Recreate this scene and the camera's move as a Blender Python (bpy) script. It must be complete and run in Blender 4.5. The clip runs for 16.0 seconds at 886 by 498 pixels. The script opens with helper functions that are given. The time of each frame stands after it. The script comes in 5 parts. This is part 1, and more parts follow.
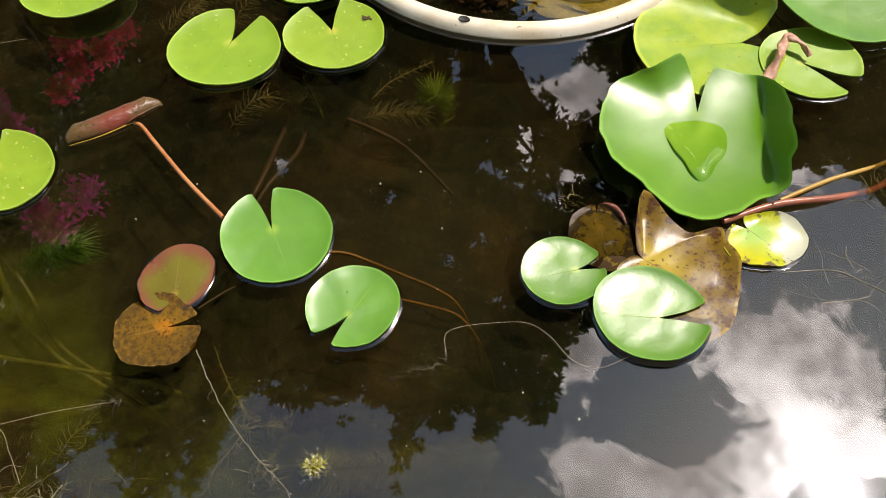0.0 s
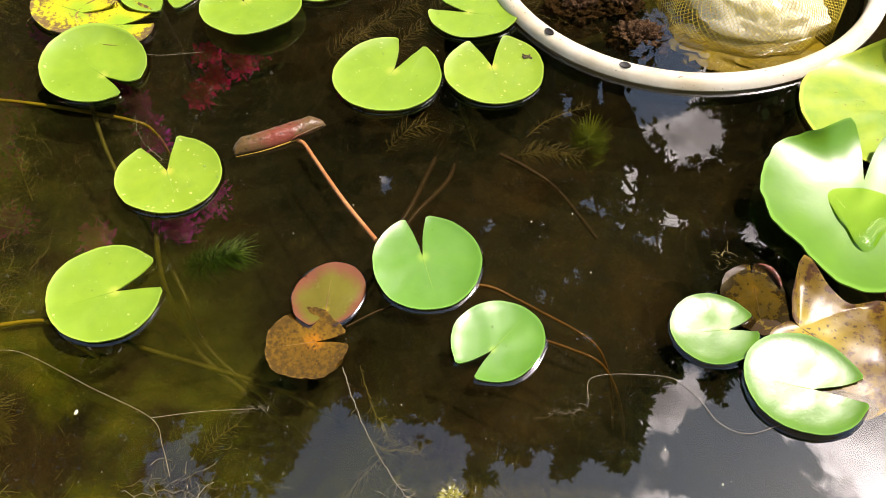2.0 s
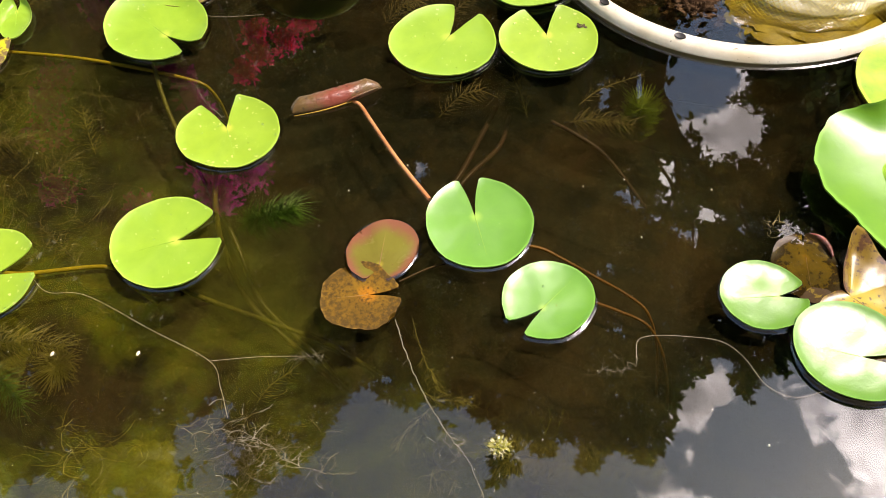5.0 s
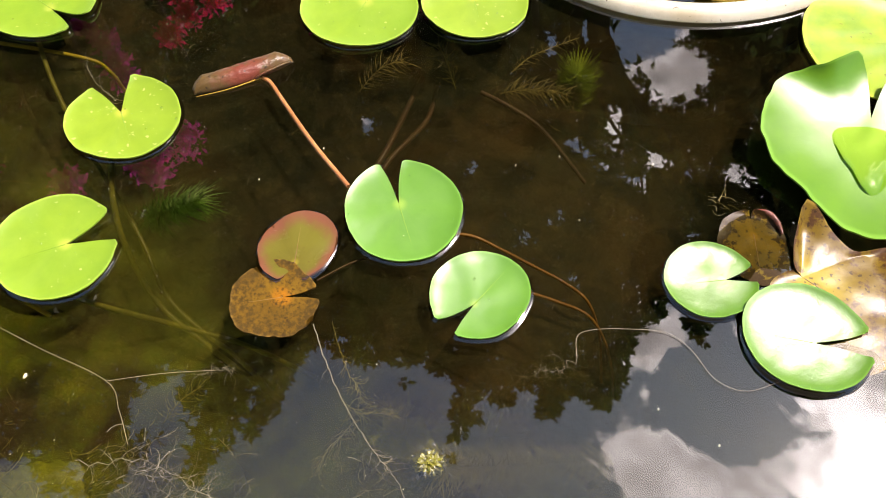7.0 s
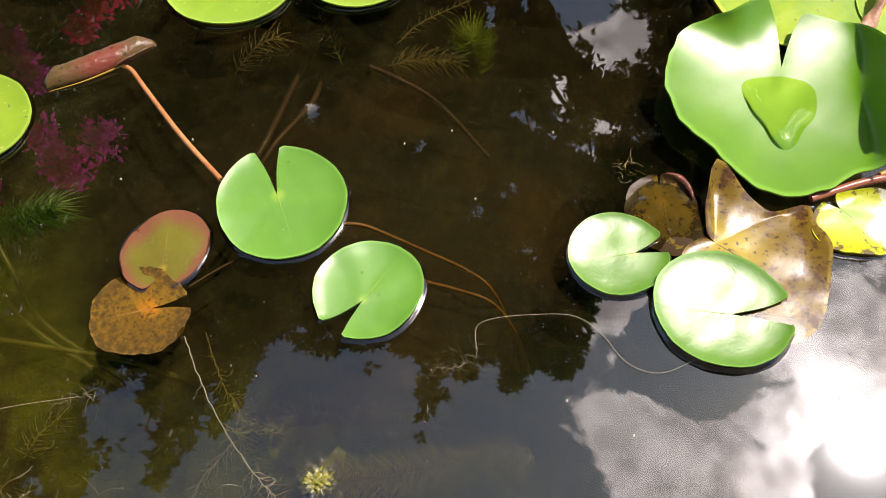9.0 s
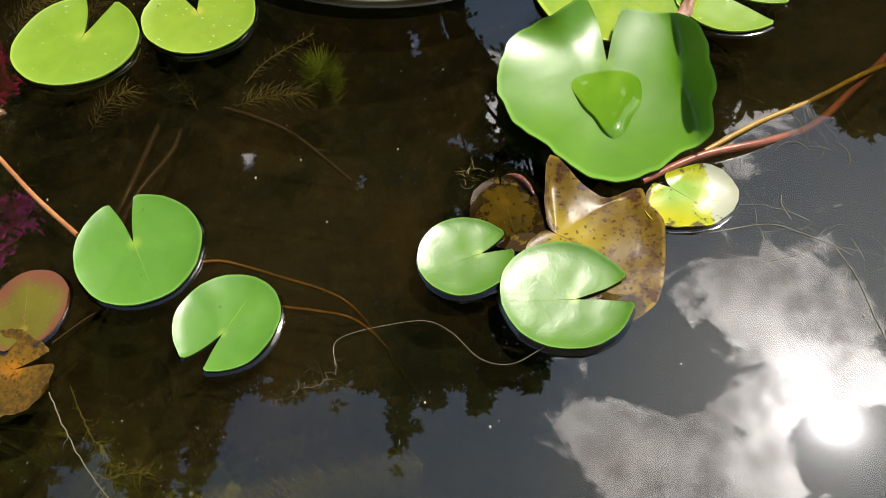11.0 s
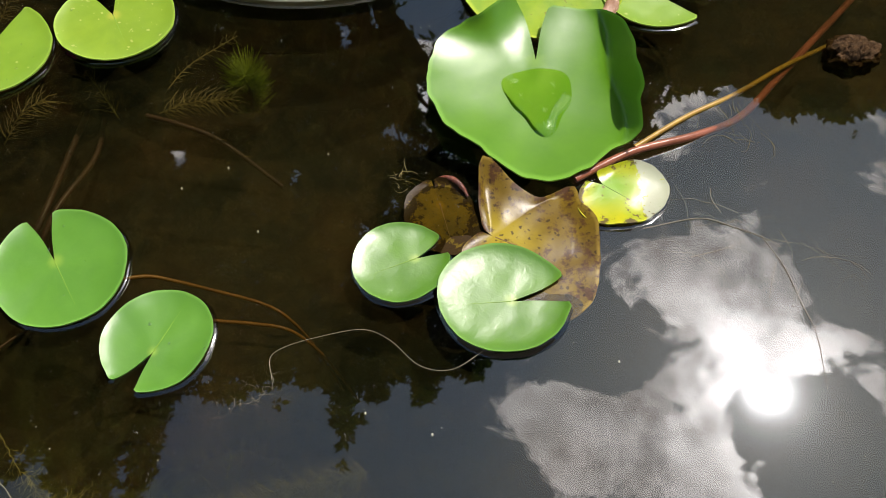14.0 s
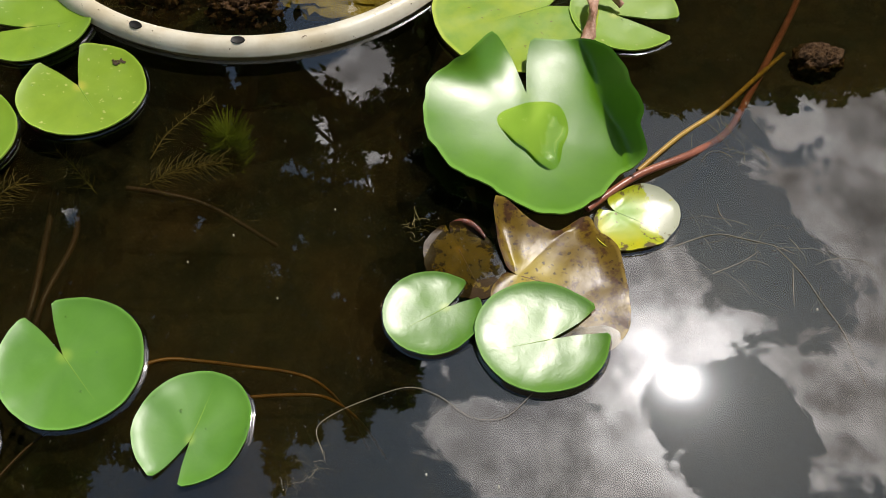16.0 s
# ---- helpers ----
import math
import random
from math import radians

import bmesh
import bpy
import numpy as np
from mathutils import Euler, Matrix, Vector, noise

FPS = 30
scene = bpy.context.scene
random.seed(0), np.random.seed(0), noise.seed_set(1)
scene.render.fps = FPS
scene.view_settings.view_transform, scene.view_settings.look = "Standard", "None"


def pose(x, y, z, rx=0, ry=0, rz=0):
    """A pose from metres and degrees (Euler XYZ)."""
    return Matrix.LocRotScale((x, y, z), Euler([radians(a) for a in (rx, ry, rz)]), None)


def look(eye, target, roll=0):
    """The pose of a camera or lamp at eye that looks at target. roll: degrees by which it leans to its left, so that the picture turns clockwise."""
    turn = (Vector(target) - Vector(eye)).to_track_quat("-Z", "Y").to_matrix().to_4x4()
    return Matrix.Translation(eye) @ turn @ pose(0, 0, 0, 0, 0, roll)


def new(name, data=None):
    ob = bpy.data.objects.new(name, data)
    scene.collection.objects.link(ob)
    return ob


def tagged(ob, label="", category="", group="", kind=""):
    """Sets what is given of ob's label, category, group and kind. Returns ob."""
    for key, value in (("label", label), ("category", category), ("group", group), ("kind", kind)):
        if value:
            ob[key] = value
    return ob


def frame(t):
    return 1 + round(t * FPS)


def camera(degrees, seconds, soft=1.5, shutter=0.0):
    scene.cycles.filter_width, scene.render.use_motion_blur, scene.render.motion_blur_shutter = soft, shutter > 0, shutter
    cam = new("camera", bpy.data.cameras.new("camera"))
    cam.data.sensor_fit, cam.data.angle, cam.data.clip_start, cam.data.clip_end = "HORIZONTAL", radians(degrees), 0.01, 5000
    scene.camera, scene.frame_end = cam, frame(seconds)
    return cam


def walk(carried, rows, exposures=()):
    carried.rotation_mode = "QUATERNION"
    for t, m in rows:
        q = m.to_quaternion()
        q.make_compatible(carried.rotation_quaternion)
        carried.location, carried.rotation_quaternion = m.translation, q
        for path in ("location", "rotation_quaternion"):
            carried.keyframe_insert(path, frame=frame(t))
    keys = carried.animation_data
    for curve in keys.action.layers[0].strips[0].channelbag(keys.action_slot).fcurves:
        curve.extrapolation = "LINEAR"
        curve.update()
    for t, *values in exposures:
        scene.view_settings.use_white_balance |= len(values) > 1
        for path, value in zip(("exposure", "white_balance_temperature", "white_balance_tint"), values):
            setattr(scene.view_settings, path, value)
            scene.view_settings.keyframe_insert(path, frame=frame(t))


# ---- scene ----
cam = camera(55.6, 16.0, 0.9)
PATH = [
    (0, (0.2146, 0.1363, 0.6904), (0.0957, 1.2071, -0.9189), -0.4),
    (0.5, (0.1913, 0.1258, 0.6962), (0.026, 1.2133, -0.8976), -1.0),
    (1, (0.1865, 0.1297, 0.6982), (0.0087, 1.2192, -0.8928), -1.3),
    (1.5, (0.1818, 0.1461, 0.6972), (-0.0048, 1.2416, -0.8889), -1.4),
    (2, (0.1565, 0.1308, 0.7011), (-0.1754, 1.2166, -0.8686), -3.3),
    (2.5, (0.1389, 0.1106, 0.7069), (-0.3392, 1.1818, -0.8337), -5.1),
    (3, (0.1272, 0.0952, 0.7117), (-0.3906, 1.1725, -0.8115), -5.1),
    (3.5, (0.1233, 0.0904, 0.7204), (-0.4158, 1.1775, -0.7892), -5.3),
    (4, (0.1214, 0.0933, 0.7195), (-0.4012, 1.1871, -0.7921), -5.3),
    (4.5, (0.133, 0.0922, 0.7069), (-0.3286, 1.1721, -0.8337), -4.9),
    (5, (0.1437, 0.0922, 0.6962), (-0.2504, 1.1396, -0.8841), -4.4),
    (5.2, (0.1504, 0.0892, 0.6885), (-0.2156, 1.1345, -0.9006), -4.1),
    (7.3, (0.1511, 0.2006, 0.6391), (-0.1176, 1.1658, -1.0177), -2.6),
    (7.5, (0.1464, 0.2219, 0.6246), (-0.1262, 1.1756, -1.039), -2.7),
    (8, (0.1436, 0.2355, 0.5975), (-0.1145, 1.1968, -1.0642), -2.0),
    (8.5, (0.1619, 0.216, 0.5936), (-0.0934, 1.1686, -1.0729), -1.9),
    (9, (0.2016, 0.2225, 0.5994), (0.0288, 1.1852, -1.0729), -2.2),
    (9.5, (0.251, 0.2212, 0.6149), (0.1781, 1.2172, -1.0448), -3.2),
    (9.7, (0.2771, 0.2114, 0.6081), (0.1869, 1.2345, -1.0342), -5.1),
    (11.8, (0.2945, 0.2064, 0.6255), (0.2344, 1.2371, -1.0129), -3.9),
    (12, (0.2936, 0.2113, 0.6323), (0.2443, 1.2652, -0.9925), -3.5),
    (12.5, (0.3002, 0.1948, 0.6101), (0.2772, 1.2601, -1.0071), -2.7),
    (13, (0.307, 0.187, 0.5984), (0.3375, 1.1561, -1.0778), -1.5),
    (13.5, (0.3118, 0.1937, 0.6139), (0.3512, 1.1822, -1.0506), -1.1),
    (14, (0.2965, 0.2219, 0.612), (0.3554, 1.2247, -1.0439), -0.3),
    (14.5, (0.2522, 0.259, 0.612), (0.414, 1.3018, -1.0119), 1.9),
    (15, (0.2058, 0.2641, 0.6052), (0.443, 1.3065, -1.0109), 3.1),
    (15.5, (0.2048, 0.2603, 0.5965), (0.4806, 1.2685, -1.0342), 3.6),
    (16, (0.1999, 0.2584, 0.6091), (0.4797, 1.2782, -1.0138), 3.4),
]
walk(cam, [(t, look(eye, target, roll)) for t, eye, target, roll in PATH], [(0, 0.46, 6850, 19), (2, 0.81, 6900, 22), (5, 0.98, 6900, 22), (9, 0.70, 6850, 21), (9.6, 0.50, 6800, 17), (12, 0.33, 6600, 14), (13.5, 0.38, 6550, 14), (14.5, 0.10, 6550, 14), (16, -0.10, 6550, 14)])

# ---------------------------------------------------------------- light
SUN_U, SUN_V = 0.430, 0.371            # where the sun stands: x and y for each metre of height
sun_dir = Vector((SUN_U, SUN_V, 1.0)).normalized()
sun = new("sun", bpy.data.lights.new("sun", "SUN"))
sun.data.energy, sun.data.angle, sun.data.color = 4.2, radians(0.55), (1.0, 0.95, 0.86)
sun.matrix_world = look(sun_dir * 30, (0, 0, 0))


def nodes_of(owner):
    owner.use_nodes = True
    tree = owner.node_tree
    tree.nodes.clear()
    return tree


class Net:
    """Short calls to add and link shader nodes."""

    def __init__(self, owner):
        self.t = nodes_of(owner)

    def add(self, kind, inputs=(), **props):
        n = self.t.nodes.new(kind)
        for k, v in props.items():
            setattr(n, k, v)
        for k, v in dict(inputs).items():
            self.put(n.inputs[k], v)
        return n

    def put(self, socket, v):
        if isinstance(v, bpy.types.NodeSocket):
            self.t.links.new(v, socket)
        elif v is not None:
            socket.default_value = v

    def math(self, op, a, b=None, c=None, clamp=False):
        n = self.add("ShaderNodeMath", operation=op, use_clamp=clamp)
        for i, v in enumerate((a, b, c)):
            self.put(n.inputs[i], v)
        return n.outputs[0]

    def mix(self, f, a, b, blend="MIX"):
        n = self.add("ShaderNodeMix", data_type="RGBA", blend_type=blend)
        self.put(n.inputs[0], f)
        for i, v in ((6, a), (7, b)):
            self.put(n.inputs[i], (*v, 1) if isinstance(v, tuple) and len(v) == 3 else v)
        return n.outputs[2]

    def step(self, v, lo, hi, a=0.0, b=1.0):
        n = self.add("ShaderNodeMapRange", interpolation_type="SMOOTHSTEP")
        for i, x in enumerate((v, lo, hi, a, b)):
            self.put(n.inputs[i], x)
        return n.outputs[0]

    def noise(self, vec, scale, detail=4.0, rough=0.55, dist=0.0):
        n = self.add("ShaderNodeTexNoise", {"Scale": scale, "Detail": detail, "Roughness": rough, "Distortion": dist})
        self.put(n.inputs["Vector"], vec)
        return n.outputs["Fac"]


# ---- sky: blue between broken cumulus clouds that glow round the sun
world = bpy.data.worlds.new("sky")
scene.world = world
w = Net(world)
way = w.add("ShaderNodeTexCoord").outputs["Generated"]
sep = w.add("ShaderNodeSeparateXYZ", {0: way})
up = w.math("MAXIMUM", sep.outputs[2], 0.08)
su, sv = w.math("DIVIDE", sep.outputs[0], up), w.math("DIVIDE", sep.outputs[1], up)
layer = w.add("ShaderNodeCombineXYZ", {0: su, 1: sv, 2: 0.0}).outputs[0]


drift = w.add("ShaderNodeTexNoise", {"Scale": 9.0, "Detail": 4.0, "Roughness": 0.6, "Vector": layer})
shift = w.add("ShaderNodeSeparateXYZ", {0: drift.outputs["Color"]})
wu = w.math("ADD", su, w.math("MULTIPLY", w.math("SUBTRACT", shift.outputs[0], 0.5), 0.075))
wv = w.math("ADD", sv, w.math("MULTIPLY", w.math("SUBTRACT", shift.outputs[1], 0.5), 0.075))


def spot(u, v, ru, rv):
    """1 at the middle of a ragged oval of the cloud layer, falling to 0 at its rim."""
    a = w.math("DIVIDE", w.math("SUBTRACT", wu, u), ru)
    b = w.math("DIVIDE", w.math("SUBTRACT", wv, v), rv)
    d = w.math("SQRT", w.math("ADD", w.math("MULTIPLY", a, a), w.math("MULTIPLY", b, b)))
    return w.math("SUBTRACT", 1.0, d)


def most(*spots):
    out = spots[0]
    for q in spots[1:]:
        out = w.math("MAXIMUM", out, q)
    return out


billow = w.noise(layer, 8.0, 9.0, 0.62, 0.5)
broad = w.noise(layer, 2.6, 4.0, 0.55)
bank = most(spot(0.41, 0.50, 0.145, 0.135), spot(0.36, 0.41, 0.10, 0.07), spot(0.47, 0.43, 0.10, 0.06), spot(0.15, 0.352, 0.10, 0.052), spot(0.255, 0.315, 0.115, 0.075), spot(0.33, 0.235, 0.12, 0.09),
            spot(0.67, 0.29, 0.16, 0.13), spot(0.83, 0.50, 0.15, 0.20), spot(0.87, 0.74, 0.14, 0.14), spot(0.115, 0.53, 0.06, 0.08), spot(0.24, 1.00, 0.17, 0.20))
hole = most(spot(0.470, 0.290, 0.118, 0.105), spot(0.215, 0.46, 0.08, 0.09), spot(0.61, 0.55, 0.10, 0.13), spot(-0.10, 0.30, 0.24, 0.12), spot(0.045, 1.13, 0.11, 0.17))
dens = w.math("ADD", w.math("MULTIPLY", w.math("SUBTRACT", billow, 0.5), 1.75), w.math("MULTIPLY", w.math("SUBTRACT", broad, 0.5), 0.6))
dens = w.math("ADD", dens, w.math("MULTIPLY", w.math("MAXIMUM", bank, -0.75), 0.62))
dens = w.math("ADD", dens, w.math("MULTIPLY", w.step(sv, 0.62, 0.80, 0.0, 0.30), w.step(su, 0.75, 0.45)))
dens = w.math("SUBTRACT", dens, w.math("MULTIPLY", w.math("MAXIMUM", hole, 0.0), 1.7))
dens = w.math("ADD", dens, w.math("MULTIPLY", w.math("SUBTRACT", w.noise(layer, 24.0, 7.0, 0.64, 0.6), 0.5), 0.75))
cover = w.step(dens, -0.06, 0.13)
puff = w.step(w.math("ADD", w.math("MULTIPLY", w.noise(layer, 9.0, 6.0, 0.55, 0.5), 0.7), w.math("MULTIPLY", w.noise(layer, 30.0, 6.0, 0.6, 0.4), 0.3)), 0.34, 0.66)
thick = w.step(dens, 0.05, 0.55)
du, dv = w.math("SUBTRACT", su, SUN_U), w.math("SUBTRACT", sv, SUN_V)
away = w.math("ADD", w.math("MULTIPLY", du, du), w.math("MULTIPLY", dv, dv))
glow = w.math("POWER", w.math("DIVIDE", 1.0, w.math("ADD", 1.0, w.math("MULTIPLY", away, 150.0))), 1.35)
body = w.math("MULTIPLY", w.math("SUBTRACT", 17.0, w.math("MULTIPLY", thick, 9.0)), w.math("ADD", 0.50, w.math("MULTIPLY", puff, 0.66)))
lit = w.math("ADD", w.math("MULTIPLY", glow, w.math("ADD", 50.0, w.math("MULTIPLY", puff, 135.0))), body)
cloud = w.mix(1.0, (1.0, 0.985, 0.965), w.add("ShaderNodeCombineXYZ", {0: lit, 1: lit, 2: lit}).outputs[0], "MULTIPLY")
blue = w.add("ShaderNodeTexSky", sky_type="NISHITA", sun_disc=False, sun_elevation=math.asin(sun_dir.z), sun_rotation=math.atan2(SUN_U, SUN_V)).outputs[0]
deep = w.mix(1.0, w.mix(0.09, blue, (5.2, 5.1, 5.0)), (0.64, 0.76, 0.76), "MULTIPLY")
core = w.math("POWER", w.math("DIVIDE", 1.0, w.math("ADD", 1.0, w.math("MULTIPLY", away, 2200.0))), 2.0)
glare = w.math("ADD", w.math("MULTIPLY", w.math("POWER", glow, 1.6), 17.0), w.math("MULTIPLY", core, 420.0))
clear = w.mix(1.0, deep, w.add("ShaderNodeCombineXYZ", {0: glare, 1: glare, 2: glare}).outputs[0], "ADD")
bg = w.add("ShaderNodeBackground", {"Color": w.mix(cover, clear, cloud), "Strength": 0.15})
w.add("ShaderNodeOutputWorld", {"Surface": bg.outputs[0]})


# ---------------------------------------------------------------- materials
def surface(name, rough=0.5, spec=0.5, metal=0.0):
    m = bpy.data.materials.new(name)
    n = Net(m)
    n.b = n.add("ShaderNodeBsdfPrincipled", {"Roughness": rough, "Specular IOR Level": spec, "Metallic": metal})
    n.out = n.add("ShaderNodeOutputMaterial", {"Surface": n.b.outputs[0]})
    n.pos = n.add("ShaderNodeTexCoord").outputs["Object"]
    n.rnd = n.add("ShaderNodeObjectInfo").outputs["Random"]
    n.m = m
    return n


def bump(n, height, strength, dist=0.002):
    k = n.add("ShaderNodeBump", {"Height": height, "Strength": strength, "Distance": dist})
    n.put(n.b.inputs["Normal"], k.outputs[0])


def veins(n):
    """Vein height on a pad: uv holds the way round (0 to 1) and out (0 to 1)."""
    uv = n.add("ShaderNodeUVMap").outputs[0]
    s = n.add("ShaderNodeSeparateXYZ", {0: uv})
    warp = n.math("MULTIPLY", n.math("SUBTRACT", n.noise(n.pos, 45, 3), 0.5), 0.025)
    ring = n.math("FRACT", n.math("MULTIPLY", n.math("ADD", s.outputs[0], warp), 19.0))
    ridge = n.math("ABSOLUTE", n.math("SUBTRACT", ring, 0.5))
    line = n.step(ridge, 0.0, 0.14, 1.0, 0.0)
    return n.math("MULTIPLY", line, n.step(s.outputs[1], 1.0, 0.25)), s.outputs[0], s.outputs[1]


def pad_material(name, green, dark, heart, rough=0.3, spots=0.0, spot_colour=(0.4, 0.33, 0.02), blotch=0.0, blotch_colour=(0.16, 0.08, 0.03), relief=0.15, spec=0.35, blotch_scale=110, blotch_rim=0.22, rim_colour=None, soft=0.02, heart_r=0.16, cluster=0.0, bleach=None):
    n = surface(name, rough, spec)
    v, round_, out_ = veins(n)
    tone = n.noise(n.pos, 26, 5, 0.6)
    fine = n.noise(n.pos, 420, 3, 0.6)
    c = n.mix(n.step(tone, 0.25, 0.78), green, dark)
    half = n.step(round_, 0.485, 0.515)
    c = n.mix(n.math("MULTIPLY", half, 0.28), c, dark)
    c = n.mix(n.math("MULTIPLY", v, 0.05), c, heart)
    c = n.mix(n.step(n.math("ADD", out_, n.math("MULTIPLY", n.math("SUBTRACT", tone, 0.5), heart_r)), heart_r, heart_r * 0.15), c, heart)
    c = n.mix(n.math("MULTIPLY", n.rnd, 0.25), c, dark)
    c = n.mix(n.math("MULTIPLY", n.step(out_, 0.955, 0.99), 0.55), c, tuple(min(0.6, x * 1.5 + 0.03) for x in green))
    if rim_colour:
        c = n.mix(n.step(n.math("ADD", out_, n.math("MULTIPLY", n.math("SUBTRACT", tone, 0.5), 0.9)), 0.60, 0.98), c, rim_colour)
    if blotch:
        b = n.math("ADD", n.noise(n.pos, blotch_scale, 7, 0.72), n.math("MULTIPLY", n.step(out_, 0.35, 1.0), blotch_rim))
        if cluster:
            b = n.math("ADD", b, n.math("MULTIPLY", n.math("SUBTRACT", n.noise(n.pos, 15, 3, 0.5), 0.5), cluster))
        edge = n.step(b, 0.68 - soft - 0.12 * blotch, 0.68 + soft - 0.12 * blotch)
        c = n.mix(edge, c, n.mix(fine, blotch_colour, tuple(x * 0.45 for x in blotch_colour)))
    if spots:
        warped = n.add("ShaderNodeVectorMath", {0: n.pos}, operation="ADD")
        push = n.add("ShaderNodeVectorMath", {0: n.add("ShaderNodeTexNoise", {"Scale": 210.0, "Vector": n.pos}).outputs["Color"]}, operation="SCALE")
        push.inputs["Scale"].default_value = 0.006
        n.put(warped.inputs[1], push.outputs[0])
        vo = n.add("ShaderNodeTexVoronoi", {"Scale": 150.0, "Randomness": 1.0, "Vector": warped.outputs[0]})
        dot = n.math("MULTIPLY", n.step(vo.outputs["Distance"], 0.30, 0.16), n.step(n.noise(n.pos, 70, 2), 0.62 - 0.12 * spots, 0.68 - 0.12 * spots))
        c = n.mix(n.math("MULTIPLY", dot, 0.8), c, spot_colour)
    if bleach is not None:
        along = n.add("ShaderNodeSeparateXYZ", {0: n.pos}).outputs[0]
        dead = n.step(n.math("ADD", along, n.math("MULTIPLY", n.math("SUBTRACT", n.noise(n.pos, 70, 5, 0.65), 0.5), 0.022)), bleach, bleach + 0.002)
        c = n.mix(n.math("MULTIPLY", dead, n.step(n.noise(n.pos, 160, 4, 0.6), 0.64, 0.60)), c, n.mix(tone, (0.36, 0.40, 0.24), (0.50, 0.49, 0.38)))
    n.put(n.b.inputs["Base Color"], c)
    n.put(n.b.inputs["Roughness"], n.math("ADD", rough - 0.05, n.math("MULTIPLY", n.noise(n.pos, 60, 4), 0.12)))
    h = n.math("ADD", n.math("MULTIPLY", v, -0.03), n.math("ADD", n.math("MULTIPLY", n.noise(n.pos, 110, 4, 0.6, 0.6), 0.8), n.math("MULTIPLY", fine, 0.12)))
    bump(n, h, relief, 0.0016)
    return n.m


LIME = pad_material("pad_lime", (0.215, 0.345, 0.017), (0.155, 0.285, 0.011), (0.36, 0.42, 0.05), 0.44, 0.25, (0.42, 0.46, 0.16), relief=0.07, spec=0.7)
LIME_SPOT = pad_material("pad_lime_spotted", (0.225, 0.345, 0.016), (0.170, 0.285, 0.011), (0.40, 0.40, 0.04), 0.43, 0.7, (0.46, 0.47, 0.16), relief=0.07, spec=0.7)
GREEN = pad_material("pad_green", (0.110, 0.275, 0.026), (0.075, 0.215, 0.016), (0.22, 0.36, 0.04), 0.40, relief=0.07, spec=0.75)
GLOSS = pad_material("pad_glossy_green", (0.105, 0.245, 0.014), (0.068, 0.185, 0.009), (0.24, 0.36, 0.05), 0.37, relief=0.20, spec=0.95)
YELLOW = pad_material("pad_yellow_dying", (0.52, 0.47, 0.012), (0.45, 0.42, 0.010), (0.22, 0.38, 0.02), 0.46, 0.9, (0.16, 0.11, 0.02), blotch=0.30, blotch_colour=(0.190, 0.115, 0.045), blotch_scale=150, blotch_rim=0.20, soft=0.05, heart_r=0.7, cluster=0.5, relief=0.12)
YELLOWGREEN = pad_material("pad_yellow_green", (0.33, 0.41, 0.012), (0.13, 0.27, 0.010), (0.22, 0.36, 0.01), 0.38, 0.4, (0.12, 0.05, 0.01), blotch=0, spec=0.6, relief=0.08)
RED = pad_material("pad_red_sunken", (0.145, 0.135, 0.020), (0.11, 0.095, 0.015), (0.30, 0.23, 0.03), 0.25, spec=0.3, rim_colour=(0.17, 0.065, 0.035), blotch=0.2, blotch_colour=(0.14, 0.07, 0.03), blotch_scale=240, blotch_rim=0.0)
BROWN = pad_material("pad_brown_rotting", (0.185, 0.100, 0.011), (0.090, 0.050, 0.009), (0.32, 0.125, 0.010), 0.7, 1.2, (0.045, 0.026, 0.010), blotch=1.0, blotch_colour=(0.085, 0.050, 0.014), blotch_scale=170, blotch_rim=0.10, soft=0.10, relief=0.8, spec=0.03, heart_r=0.35)
OLIVE = pad_material("pad_olive_rotting", (0.22, 0.140, 0.010), (0.085, 0.060, 0.008), (0.26, 0.15, 0.01), 0.35, 1.1, (0.03, 0.018, 0.006), blotch=0.5, blotch_colour=(0.05, 0.028, 0.008), blotch_scale=120, spec=0.10)
TAN = pad_material("pad_tan_rotting", (0.215, 0.140, 0.012), (0.110, 0.066, 0.009), (0.34, 0.25, 0.012), 0.30, 1.7, (0.025, 0.012, 0.006), blotch=0.65, blotch_colour=(0.100, 0.046, 0.018), soft=0.07, blotch_scale=80, spec=0.22, relief=0.14, blotch_rim=0.10, heart_r=0.6)
PATCH = pad_material("pad_yellow_patch", (0.60, 0.48, 0.008), (0.30, 0.38, 0.010), (0.17, 0.36, 0.02), 0.30, 0.8, (0.14, 0.07, 0.01), blotch=0.25, blotch_colour=(0.16, 0.11, 0.04), blotch_scale=60, blotch_rim=0.15, spec=0.5, heart_r=0.8, bleach=0.015)
PALE = pad_material("pad_pale", (0.42, 0.41, 0.17), (0.34, 0.33, 0.11), (0.5, 0.5, 0.2), 0.45, 0.4, (0.3, 0.24, 0.1))


def plain(name, colour, dark, rough=0.5, scale=40.0, relief=0.3, spec=0.5, dist=0.002):
    n = surface(name, rough, spec)
    a, b = n.noise(n.pos, scale, 5, 0.6), n.noise(n.pos, scale * 7, 3)
    n.put(n.b.inputs["Base Color"], n.mix(n.step(n.math("ADD", n.math("MULTIPLY", a, 0.75), n.math("MULTIPLY", b, 0.25)), 0.32, 0.68), colour, dark))
    if relief:
        bump(n, n.math("ADD", a, n.math("MULTIPLY", b, 0.4)), relief, dist)
    return n.m


